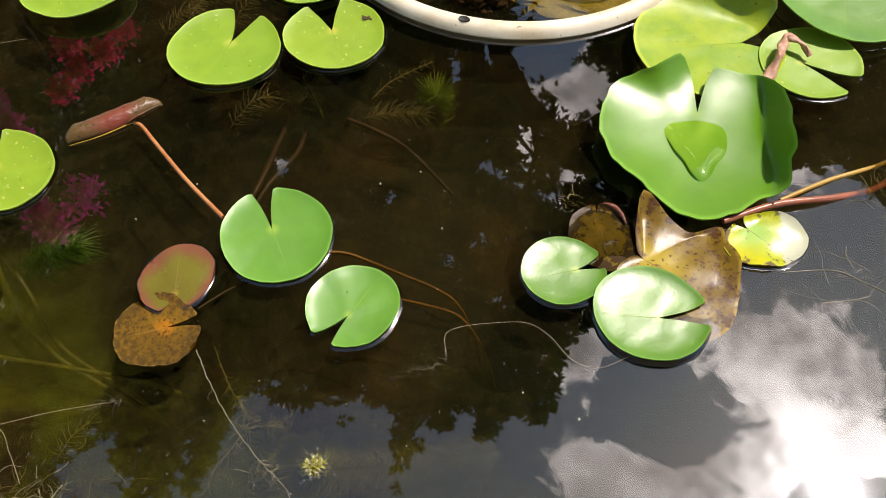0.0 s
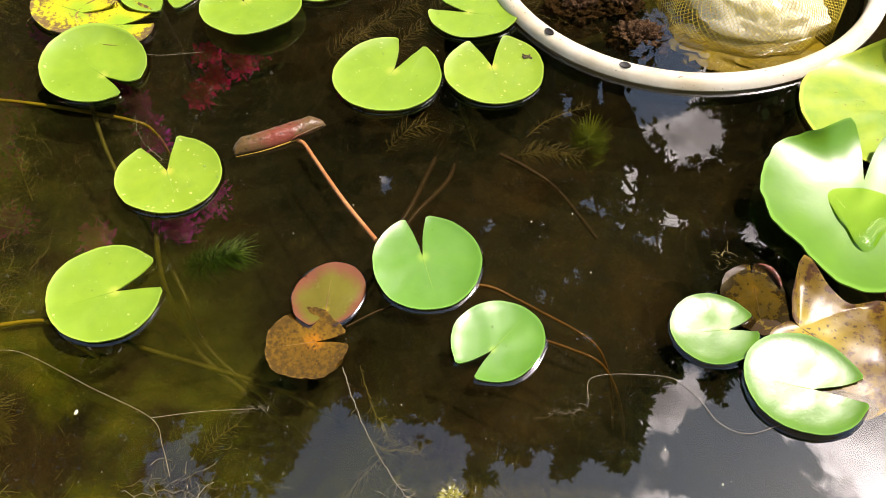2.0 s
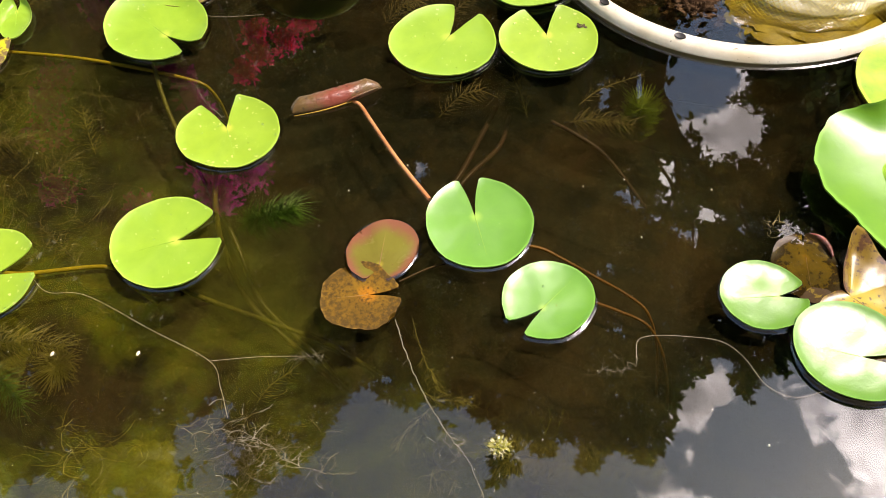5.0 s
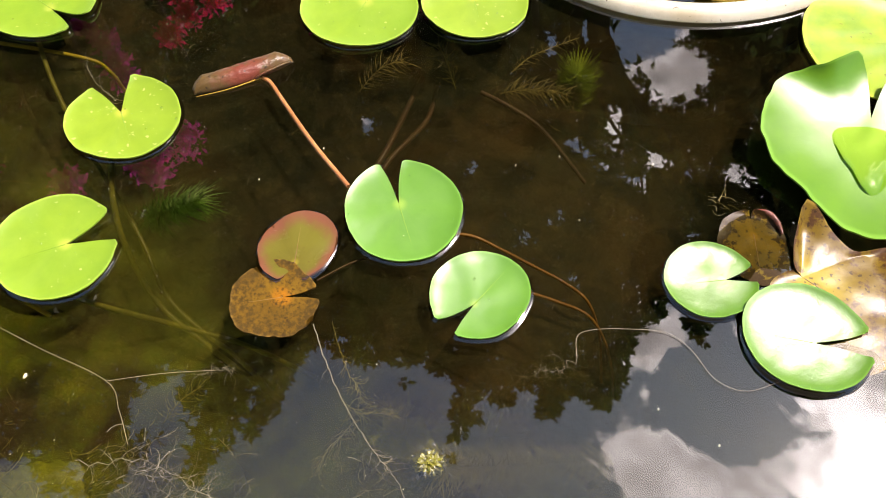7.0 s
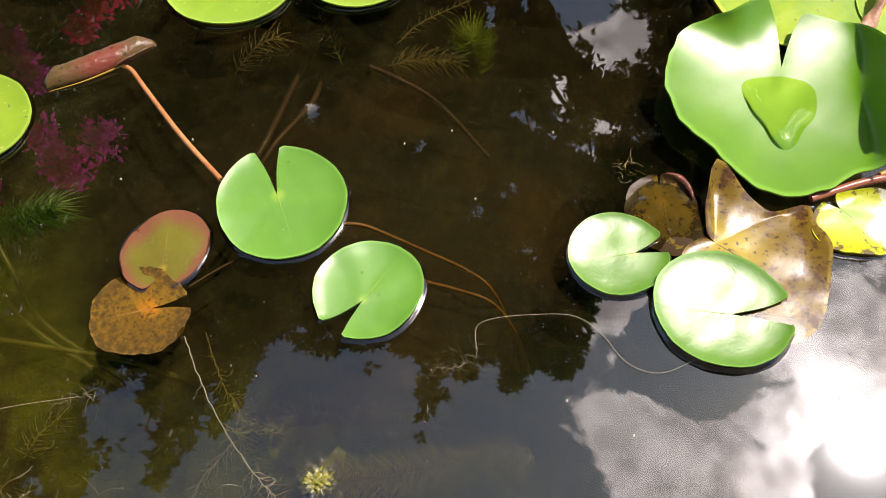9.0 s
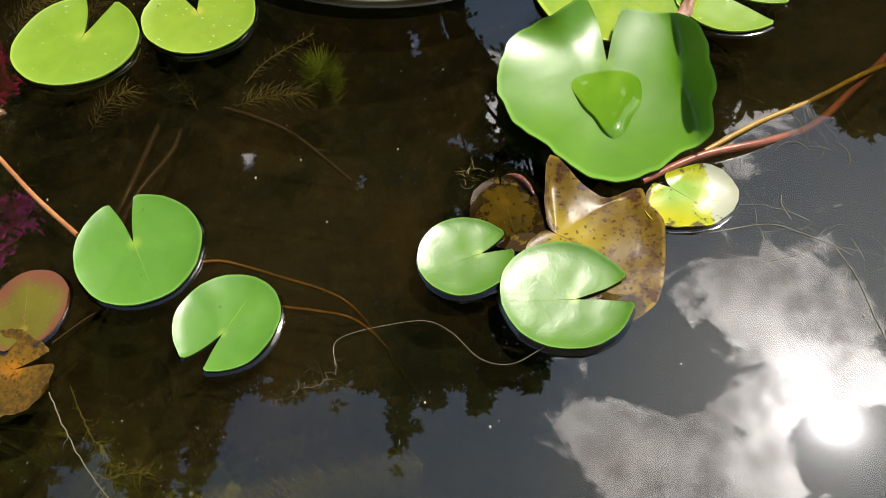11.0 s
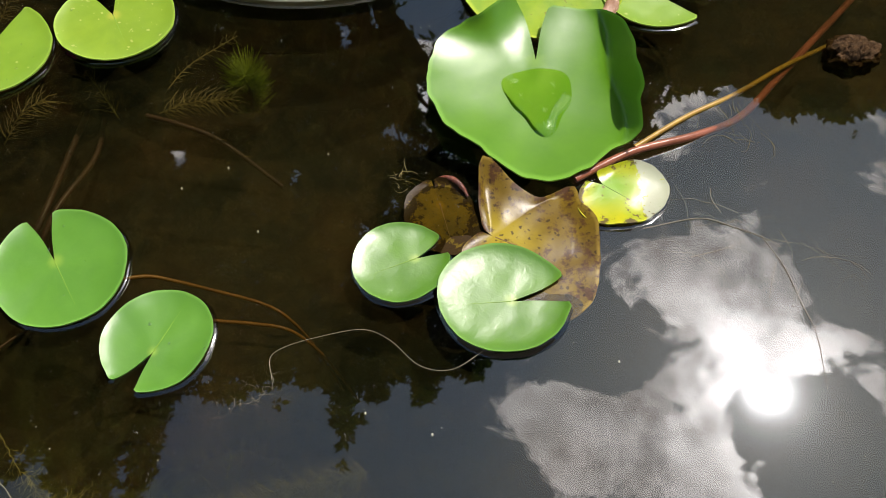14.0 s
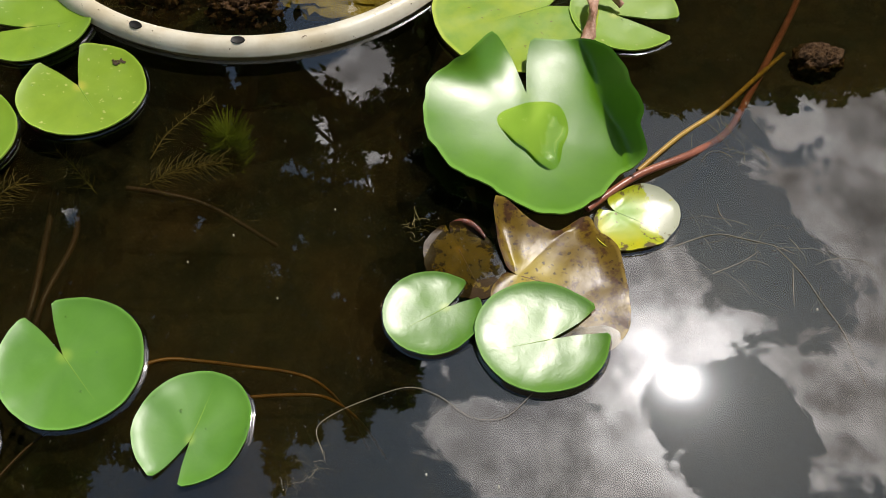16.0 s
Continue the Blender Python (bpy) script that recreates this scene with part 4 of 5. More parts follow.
for i in range(len(path)):
    for k in range(14):
        d = Vector(v[i * 14 + k]) - mid[i]
        v[i * 14 + k] = mid[i] + d * (1 + 0.34 * math.sin(2 * (2 * math.pi * k / 14 + 0.16 * i)) + 0.28 * noise.noise(Vector(v[i * 14 + k]) * 320))
tagged(new("dead_leaf", mesh_of("dead_leaf", v, f, DEAD)), "twisted wrinkled pinkish-brown dead leaf between pads", "dead leaf")


# ---------------------------------------------------------------- planting pot, soil and net
POT_X, POT_Y, POT_R = 0.202, 1.167, 0.2675
pot = thing("planting_pot", POT_X, POT_Y, 0.0, "round planting pot with yellowed white rim, sunk in the pond", "plant pot")
prof = [(POT_R - 0.006, -0.008), (POT_R + 0.001, 0.003), (POT_R - 0.002, 0.010), (POT_R - 0.007, 0.014), (POT_R - 0.013, 0.0155), (POT_R - 0.019, 0.013), (POT_R - 0.0225, 0.007), (POT_R - 0.0235, -0.002), (POT_R - 0.024, -0.022), (POT_R - 0.018, -0.022)]
v, f = lathe(prof, 144, True)
rim = part("rim", mesh_of("rim", v, f, POT), pot, "yellowed white plastic rim")
v, f = lathe([(POT_R - 0.024, -0.021), (POT_R - 0.04, -0.14), (POT_R - 0.06, -0.24), (POT_R - 0.065, -0.24), (POT_R - 0.045, -0.14), (POT_R - 0.029, -0.021)], 96, True)
part("wall", mesh_of("wall", v, f, plain("pot_wall_wet", (0.10, 0.08, 0.04), (0.05, 0.04, 0.02), 0.5, 20)), pot, "slimy dark wall below the water")
v, f = lathe([(0.0, -0.10), (0.1, -0.09), (POT_R - 0.035, -0.11)], 64)
v = [(x, y, z + 0.02 * noise.noise((x * 14, y * 14, 0.4))) for x, y, z in v]
part("soil_fill", mesh_of("soil_fill", v, f, SILT), pot, "dark mud filling the pot")
# nothing is cut: dark discs sit on the rim, coloured like shaded holes
for hx, hy in ((0.066, 0.967), (0.158, 0.928)):
    dx, dy = hx - POT_X, hy - POT_Y
    an = math.atan2(dy, dx)
    rr = POT_R - 0.0105
    v, f = [], []
    for j, (sc, zz_) in enumerate(((1.0, -0.0006), (0.92, 0.0006), (0.6, 0.0002), (0.0, 0.0))):
        for i in range(20):
            th = 2 * math.pi * i / 20
            v.append((0.0042 * sc * math.cos(th), 0.0072 * sc * math.sin(th), zz_ + 0.0010))
    f = [(j * 20 + i, j * 20 + (i + 1) % 20, (j + 1) * 20 + (i + 1) % 20, (j + 1) * 20 + i) for j in range(3) for i in range(20)]
    ho = part("drain_hole", mesh_of("drain_hole", v, f, HOLE), pot, "dark oval disc on the rim, coloured as a hole's shade", (rr * math.cos(an), rr * math.sin(an), 0.0146))
    ho.rotation_euler = (0, radians(16), an)


def lump_mesh(name, rx, ry, rz, mat, seed, rough=0.25, freq=2.2, n1=40, n2=22):
    v, f = [], []
    for j in range(n2 + 1):
        ph = math.pi * j / n2
        for i in range(n1):
            th = 2 * math.pi * i / n1
            d = Vector((math.sin(ph) * math.cos(th), math.sin(ph) * math.sin(th), math.cos(ph)))
            k = 1 + rough * noise.fractal(d * freq + Vector((seed, seed * 2, 0)), 0.7, 2.1, 5)
            v.append((d.x * rx * k, d.y * ry * k, d.z * rz * k))
    f = [(j * n1 + i, (j + 1) * n1 + i, (j + 1) * n1 + (i + 1) % n1, j * n1 + (i + 1) % n1) for j in range(n2) for i in range(n1)]
    return mesh_of(name, v, f, mat)


for x, y, z, rx, ry, rz, sd in ((0.078, 1.040, -0.022, 0.040, 0.030, 0.026, 1), (0.135, 1.058, -0.022, 0.032, 0.026, 0.024, 2), (0.166, 0.995, -0.020, 0.038, 0.028, 0.027, 3)):
    tagged(part("soil_clump", lump_mesh("soil_clump", rx, ry, rz, SOIL, sd, 0.30, 4.2, 84, 56), loc=(x, y, z)), "brown crumbly soil clump inside the pot", "soil clump", "soil clumps")
tagged(part("soil_clump", lump_mesh("soil_clump", 0.027, 0.021, 0.020, SOIL, 7, 0.22, 2.6, 64, 40), loc=(0.742, 0.800, -0.012)), "brown crumbly soil clump lying in shallow water", "soil clump", "soil clumps")

# net bag of yellow plastic round a pale lump
NETM = plain("net_yellow", (0.70, 0.56, 0.05), (0.52, 0.40, 0.04), 0.35, 80, 0.0)
BAGM = plain("bag_pale", (0.90, 0.89, 0.78), (0.84, 0.83, 0.68), 0.30, 22, 0.4, 1.0, 0.004)
bag = thing("net_bag", 0.292, 1.082, 0.0, "yellow plastic net bag round a wet pale lump", "net bag")
part("pale_lump", lump_mesh("pale_lump", 0.082, 0.058, 0.044, BAGM, 11, 0.14, 1.8, 64, 40), bag, "wet pale lump shining in the sun", (0.012, -0.014, 0.001))
nu, nv = 100, 38
v = []
for j in range(nv + 1):
    ph = 0.12 + 1.5 * j / nv
    for i in range(nu):
        th = 2 * math.pi * (i + 0.5 * (j % 2)) / nu
        k = 1 + 0.14 * noise.noise((2 * math.cos(th), 2 * math.sin(th), ph * 2))
        v.append((0.112 * math.sin(ph) * math.cos(th) * k, 0.092 * math.sin(ph) * math.sin(th) * k, 0.050 * math.cos(ph) * k + 0.003 - 0.018 * (ph / 1.6) ** 4))
tubes = []
for j in range(nv):
    for i in range(nu):
        a_ = j * nu + i
        for b_ in ((j + 1) * nu + i, (j + 1) * nu + ((i - 1) % nu if j % 2 == 0 else (i + 1) % nu)):
            tubes.append(tube_data([v[a_], v[b_]], [0.00034, 0.00034], 3))
vv, ff = join_data(tubes)
part("net", mesh_of("net", vv, ff, NETM), bag, "knotted yellow plastic netting")
part("net_skirt", lump_mesh("net_skirt", 0.095, 0.05, 0.012, plain("net_wet_folds", (0.48, 0.37, 0.03), (0.28, 0.20, 0.02), 0.4, 60, 0.8), 5, 0.3), bag, "olive folds of sunken net", (0.01, -0.075, -0.016))


# ---------------------------------------------------------------- water weed
def weed_data(path, whorl, length, gap, r_stem, rng, droop=0.2, sides=3):
    items = [tube_data(path, [r_stem] * len(path), 4)]
    dist, last = 0.0, None
    for i in range(len(path) - 1):
        a_, b_ = Vector(path[i]), Vector(path[i + 1])
        seg = (b_ - a_).length
        t = gap - dist
        while t < seg:
            p = a_ + (b_ - a_) * (t / seg)
            d = (b_ - a_).normalized()
            s = d.cross(Vector((0.1, 0.2, 1))).normalized()
            u_ = d.cross(s)
            off = rng.uniform(0, 6.28)
            for k in range(whorl):
                an = off + 2 * math.pi * k / whorl
                o = (s * math.cos(an) + u_ * math.sin(an)) + d * rng.uniform(0.1, 0.9)
                o.normalize()
                ln = length * rng.uniform(0.6, 1.15)
                m_ = p + o * ln * 0.55 + d * ln * 0.08
                e_ = p + o * ln + d * ln * 0.28 + Vector((0, 0, -droop * ln))
                items.append(tube_data([p, m_, e_], [r_stem * 0.55, r_stem * 0.5, r_stem * 0.2], sides))
            t += gap
        dist = seg - (t - gap)
    return join_data(items)


def weed(points, mat, label, length=0.016, whorl=7, gap=0.006, r=0.0006, seed=1, droop=0.2, top=-0.0012):
    rng = random.Random(seed)
    v, f = weed_data(spline(points, 6), whorl, length, gap, r, rng, droop)
    v = [(p[0], p[1], min(p[2], top)) if top is not None else p for p in v]
    return tagged(new("water_weed", mesh_of("water_weed", v, f, mat)), label, "water weed")


weed([(0.055, 0.770, -0.012), (0.085, 0.782, -0.012), (0.125, 0.785, -0.014)], WEED_BROWN, "olive-brown feathery weed just under water", 0.018, 8, 0.005, seed=3)
weed([(0.06, 0.80, -0.012), (0.08, 0.83, -0.010), (0.125, 0.865, -0.008)], WEED_BROWN, "thin brown weed branch under water", 0.010, 4, 0.008, seed=4)
weed([(-0.27, 0.560, -0.05), (-0.235, 0.556, -0.02), (-0.20, 0.568, -0.004)], WEED_DARK, "dark green bushy weed under water", 0.026, 16, 0.003, 0.0007, 5)
weed([(0.128, 0.835, -0.09), (0.130, 0.835, -0.055), (0.13, 0.832, -0.03)], WEED_BRIGHT, "soft round tuft of green weed under water", 0.026, 30, 0.0024, 0.0009, 6, -0.1)
weed([(-0.49, 0.330, -0.010), (-0.44, 0.328, -0.008), (-0.395, 0.347, -0.010), (-0.36, 0.352, -0.015)], WEED, "feathery olive weed near the tub wall", 0.024, 10, 0.005, 0.0006, 9)
weed([(-0.36, 0.350, -0.03), (-0.352, 0.332, -0.012), (-0.348, 0.325, -0.006)], WEED, "olive weed tuft near the tub wall", 0.026, 18, 0.003, 0.0006, 10, -0.1)
weed([(-0.44, 0.30, -0.03), (-0.40, 0.305, -0.02), (-0.37, 0.29, -0.02)], WEED_DARK, "dark green weed near the tub wall", 0.020, 9, 0.005, 0.0006, 11)
weed([(0.240, 0.455, -0.165), (0.175, 0.430, -0.135), (0.125, 0.405, -0.100), (0.096, 0.385, -0.060), (0.080, 0.368, -0.018)], WEED, "thick feathery weed shoot with a bubbly tip", 0.026, 14, 0.0034, 0.00045, 12)
weed([(0.086, 0.374, -0.012), (0.079, 0.367, -0.006), (0.074, 0.362, -0.003)], STEM_OLIVE, "dense mossy weed tip at the water surface", 0.013, 34, 0.0016, 0.0005, 13, 0.1)
weed([(-0.71, 0.555, -0.006), (-0.66, 0.555, -0.004), (-0.60, 0.560, -0.006), (-0.54, 0.585, -0.012)], WEED_BROWN, "brown weed mat beside a small leaf", 0.022, 9, 0.004, 0.0006, 14)
weed([(-0.70, 0.52, -0.02), (-0.64, 0.52, -0.015), (-0.58, 0.53, -0.02)], WEED, "olive weed mat under water", 0.024, 9, 0.004, 0.0006, 15)
weed([(-0.83, 0.85, -0.02), (-0.77, 0.88, -0.015), (-0.71, 0.93, -0.012), (-0.68, 0.98, -0.012)], WEED, "feathery olive weed spread under water", 0.030, 9, 0.006, 0.0006, 16)
weed([(-0.78, 0.82, -0.03), (-0.73, 0.86, -0.02), (-0.70, 0.90, -0.015)], WEED, "feathery olive weed by the yellow pad", 0.028, 8, 0.006, 0.0006, 17)
for k, (x, y) in enumerate(((-0.20, 0.93), (-0.17, 0.97), (-0.22, 0.90), (-0.14, 0.93), (-0.11, 1.0), (-0.10, 0.76), (-0.155, 0.80))):
    weed([(x, y, -0.035), (x + 0.02, y + 0.02, -0.015), (x + 0.045, y + 0.03, -0.006)], WEED_BROWN, "brown needle weed under water between pads", 0.020, 7, 0.006, 0.0006, 20 + k)
for k, (x, y, dx, dy, deep) in enumerate(((-0.84, 0.80, 0.06, -0.01, 0.03), (-0.72, 0.79, 0.05, 0.05, 0.02), (-0.66, 0.60, 0.05, -0.03, 0.02), (-0.60, 0.50, 0.05, 0.02, 0.03), (-0.53, 0.55, 0.05, 0.03, 0.025), (-0.49, 0.61, -0.03, 0.04, 0.03),
                                         (-0.42, 0.46, -0.05, 0.02, 0.03), (-0.47, 0.33, 0.05, 0.02, 0.012), (-0.40, 0.345, 0.06, -0.01, 0.014), (-0.16, 0.36, 0.03, 0.03, 0.02), (-0.39, 0.94, 0.04, 0.03, 0.03), (0.00, 0.80, -0.03, 0.04, 0.03))):
    weed([(x, y, -deep - 0.02), (x + dx * 0.5, y + dy * 0.5, -deep), (x + dx, y + dy, -deep + 0.006)], WEED if k % 2 else WEED_BROWN, "thin feathery olive weed sprig under water", 0.013 + 0.002 * (k % 3), 5, 0.006, 0.00045, 140 + k, 0.1)
weed([(-0.14, 0.665, -0.006), (-0.135, 0.672, -0.003)], WEED_BROWN, "tiny weed sprig on the orange stem", 0.014, 6, 0.004, 0.0005, 31, 0.0)


def rootlets(points, r, mat, label, seed, twigs=26, reach=0.022, stray=0.002, spread=3.1):
    """A thin wandering strand with a few uneven side twigs."""
    rng = random.Random(seed)
    path = [Vector(p) + Vector((rng.gauss(0, stray), rng.gauss(0, stray), 0)) for p in spline(points, 9)]
    n_ = len(path) - 1
    r *= 0.42
    items = [tube_data(path, [r * (1 - 0.5 * i / n_) for i in range(n_ + 1)], 5)]
    for _ in range(twigs):
        i = rng.randrange(1, n_)
        ahead = path[i + 1] - path[i - 1]
        p, an, ln = path[i], math.atan2(ahead.y, ahead.x) + rng.choice((-1, 1)) * rng.uniform(0.2, spread), reach * rng.uniform(0.25, 1.3)
        pts = [p]
        for k in range(4):
            an += rng.gauss(0, 0.45)
            pts.append(pts[-1] + Vector((math.cos(an), math.sin(an), rng.gauss(-0.05, 0.12))) * ln / 4)
            if k == 2 and rng.random() < 0.5:
                e_ = pts[-1] + Vector((math.cos(an + 0.9), math.sin(an + 0.9), 0)) * ln * 0.35
                items.append(tube_data([pts[-1], e_], [r * 0.4, r * 0.2], 3))
        items.append(tube_data(pts, [r * 0.55, r * 0.5, r * 0.45, r * 0.35, r * 0.2], 3))
    v_, f_ = join_data(items)
    return tagged(new("root_strand", mesh_of("root_strand", v_, f_, mat)), label, "root")


rootlets([(-0.050, 0.462, 0.0), (-0.022, 0.422, 0.0008), (0.010, 0.385, 0.0008), (0.037, 0.361, 0.0008), (0.057, 0.345, 0.0006), (0.085, 0.310, 0.0)], 0.0011, DRYROOT, "long pale root strand drifting on the water", 91, 26, 0.012, 0.0004, 0.8)
rootlets([(-0.034, 0.468, -0.001), (-0.012, 0.432, -0.001), (0.004, 0.415, -0.001), (0.012, 0.402, -0.002)], 0.0008, WEED, "fine feathery root strand on the water", 92, 60, 0.012, 0.0005, 0.9)
rootlets([(0.000, 0.398, -0.001), (0.012, 0.392, -0.001), (0.026, 0.396, -0.001), (0.045, 0.398, -0.002)], 0.0007, WEED, "small feathery side tuft of a root strand", 101, 46, 0.016, 0.0006, 1.0)
rootlets([(0.010, 0.385, -0.001), (0.004, 0.372, -0.001), (-0.004, 0.356, -0.001), (-0.006, 0.338, -0.001)], 0.0007, DRYROOT, "small drooping side tuft of a root strand", 102, 40, 0.015, 0.0006, 1.0)
rootlets([(-0.30, 0.672, -0.002), (-0.335, 0.668, 0.0), (-0.372, 0.690, 0.0), (-0.395, 0.722, 0.0)], 0.0006, DRYROOT, "thin dry branched root touching a pad", 93, 10, 0.020, 0.0005, 0.9)
rootlets([(0.178, 0.486, 0.0), (0.172, 0.470, 0.0), (0.150, 0.462, 0.0), (0.128, 0.448, -0.001)], 0.0005, DRYROOT, "fine rootlets at the end of a root thread", 94, 34, 0.018)
rootlets([(-0.43, 0.395, 0.0), (-0.445, 0.365, 0.0), (-0.475, 0.345, 0.0)], 0.0007, ROOT, "pale twig below the torn pad", 95, 8, 0.03)
rootlets([(-0.10, 0.405, 0.0), (-0.118, 0.402, 0.0), (-0.135, 0.392, 0.0)], 0.0005, DRYROOT, "small tuft of pale rootlets", 96, 22, 0.016)
rootlets([(-0.20, 0.30, 0.0), (-0.14, 0.315, 0.002), (-0.08, 0.30, 0.001), (-0.03, 0.31, 0.0)], 0.0007, DRYROOT, "pale branching root litter on the water", 97, 26, 0.02)
rootlets([(0.53, 0.60, 0.0004), (0.575, 0.605, 0.0004), (0.62, 0.60, 0.0004), (0.645, 0.56, 0.0004), (0.665, 0.53, 0.0004)], 0.0004, DRYROOT, "fine root hair floating on the water", 98, 14, 0.03)


def tangle(name, x, y, z, rx, ry, rz, count, length, r, mat, label, category, seed, flat=0.4):
    rng = random.Random(seed)
    items = []
    for _ in range(count):
        p = Vector((rng.gauss(0, rx * 0.5), rng.gauss(0, ry * 0.5), rng.uniform(-rz, 0)))
        d = Vector((rng.gauss(0, 1), rng.gauss(0, 1), rng.gauss(0, flat))).normalized()
        ln = length * rng.uniform(0.4, 1.2)
        rr_ = r * rng.uniform(0.6, 1.2)
        pts, bend = [p], rng.gauss(0, 0.22)
        for _ in range(6):
            turn = bend + rng.gauss(0, 0.20)
            d = Vector((d.x * math.cos(turn) - d.y * math.sin(turn), d.x * math.sin(turn) + d.y * math.cos(turn), d.z + rng.gauss(0, flat * 0.3))).normalized()
            pts.append(pts[-1] + d * ln / 6)
        items.append(tube_data(pts, [rr_ * (1 - 0.1 * k) for k in range(7)], 3))
        if length > 0.02 and rng.random() < 0.7:
            fork = rng.randint(2, 4)
            turn = rng.choice((-1, 1)) * rng.uniform(0.5, 1.0)
            e = Vector((d.x * math.cos(turn) - d.y * math.sin(turn), d.x * math.sin(turn) + d.y * math.cos(turn), d.z))
            items.append(tube_data([pts[fork], pts[fork] + e * ln * 0.12, pts[fork] + (e + d * 0.4) * ln * 0.22], [rr_ * 0.7, rr_ * 0.6, rr_ * 0.3], 3))
    v, f = join_data(items)
    return tagged(part(name, mesh_of(name, v, f, mat), loc=(x, y, z)), label, category, kind="stuff")


tangle("root_tangle", 0.03, 1.085, -0.004, 0.06, 0.06, 0.03, 420, 0.055, 0.0004, WEED_BROWN, "tangled brown roots at the pot's edge", "roots", 41)
tangle("root_tangle", 0.14, 1.16, -0.004, 0.16, 0.07, 0.03, 500, 0.06, 0.0004, WEED_BROWN, "tangled brown roots inside the pot", "roots", 42)
tangle("root_tangle", -0.135, 0.300, 0.002, 0.042, 0.026, 0.014, 150, 0.024, 0.00028, DRYROOT, "dry pale weed and root litter on the water", "roots", 43, 0.25)
tangle("root_tangle", -0.075, 0.305, 0.001, 0.04, 0.03, 0.012, 26, 0.022, 0.00028, DRYROOT, "pale weed litter on the water", "roots", 44, 0.25)
tangle("root_tangle", 0.035, 0.345, -0.002, 0.026, 0.040, 0.02, 30, 0.030, 0.0003, DRYROOT, "fine pale rootlets just under water", "roots", 45, 0.3)
tangle("root_tangle", -0.26, 0.25, -0.004, 0.09, 0.05, 0.03, 50, 0.05, 0.00036, WEED, "olive weed litter near the tub wall", "roots", 46, 0.3)
tangle("root_tangle", 0.588, 0.575, 0.0008, 0.05, 0.045, 0.002, 12, 0.07, 0.00035, DRYROOT, "few fine root hairs floating on the water", "roots", 47, 0.02)
tangle("root_tangle", 0.285, 0.668, 0.002, 0.012, 0.012, 0.004, 13, 0.016, 0.0004, WEED_BROWN, "small tuft of dry roots by the rotting pad", "roots", 48, 0.5)
tangle("root_tangle", -0.52, 0.50, -0.02, 0.16, 0.08, 0.04, 90, 0.05, 0.0005, WEED_BROWN, "thin brown weed litter under water", "roots", 49, 0.3)
tangle("root_tangle", -0.60, 0.66, -0.03, 0.16, 0.08, 0.04, 60, 0.05, 0.0005, WEED_BROWN, "sparse brown weed litter deep under water", "roots", 50, 0.3)
tangle("root_tangle", 0.60, 0.72, 0.001, 0.03, 0.03, 0.004, 14, 0.05, 0.00032, WEED_BROWN, "few thin twigs on the water", "roots", 51, 0.1)

for k, (x, y, rx, ry, cnt) in enumerate(((-0.62, 0.62, 0.24, 0.18, 700), (-0.36, 0.37, 0.24, 0.12, 520), (-0.25, 0.80, 0.24, 0.18, 300), (0.10, 0.75, 0.25, 0.14, 140), (-0.70, 0.86, 0.18, 0.14, 420), (-0.45, 0.55, 0.26, 0.18, 260))):
    tangle("weed_litter", x, y, -0.003, rx, ry, 0.020, cnt * 2 // 3, 0.012, 0.00020, (WEED_BROWN, WEED, DRYROOT)[k % 3], "scattered short bits of weed litter in the water", "weed litter", 210 + k, 0.15)

# moss mounds deep in the water
for k, (x, y, z, rx, ry, rz) in enumerate(((-0.20, 0.335, -0.225, 0.10, 0.06, 0.05), (-0.32, 0.30, -0.205, 0.08, 0.06, 0.05), (-0.47, 0.56, -0.220, 0.10, 0.06, 0.05), (-0.10, 0.27, -0.230, 0.09, 0.05, 0.05), (0.03, 0.44, -0.205, 0.06, 0.045, 0.04), (0.11, 0.46, -0.215, 0.05, 0.04, 0.04),
                                           (-0.58, 0.36, -0.185, 0.10, 0.08, 0.06), (0.17, 0.42, -0.220, 0.06, 0.04, 0.04))):
    rng = random.Random(60 + k)
    items = []
    core = lump_mesh("core", rx * 0.92, ry * 0.92, rz * 0.92, WEED_MOSS, 30 + k, 0.16, 2.0, 40, 22)
    items.append(([q.co.copy() for q in core.vertices], [tuple(q.vertices) for q in core.polygons]))
    for _ in range(420):
        th, ph = rng.uniform(0, 6.28), math.acos(rng.uniform(0, 1))
        d = Vector((math.sin(ph) * math.cos(th), math.sin(ph) * math.sin(th), math.cos(ph)))
        kk = rng.uniform(0.8, 1.0)
        p = Vector((d.x * rx, d.y * ry, d.z * rz)) * kk
        e_ = p + (d + Vector((rng.gauss(0, 0.6), rng.gauss(0, 0.6), rng.gauss(0.3, 0.4)))) * 0.011
        items.append(tube_data([p, e_], [0.0004, 0.0002], 3))
    v, f = join_data(items)
    tagged(part("moss_clump", mesh_of("moss_clump", v, f, WEED_MOSS), loc=(x, y, z)), "soft yellow-green moss clump deep under water", "moss", kind="stuff")

# drops of water lying on the pads
BEAD = water_material("small_drop", (0.93, 0.97, 0.72), 0.16, 0.0, 0.10)


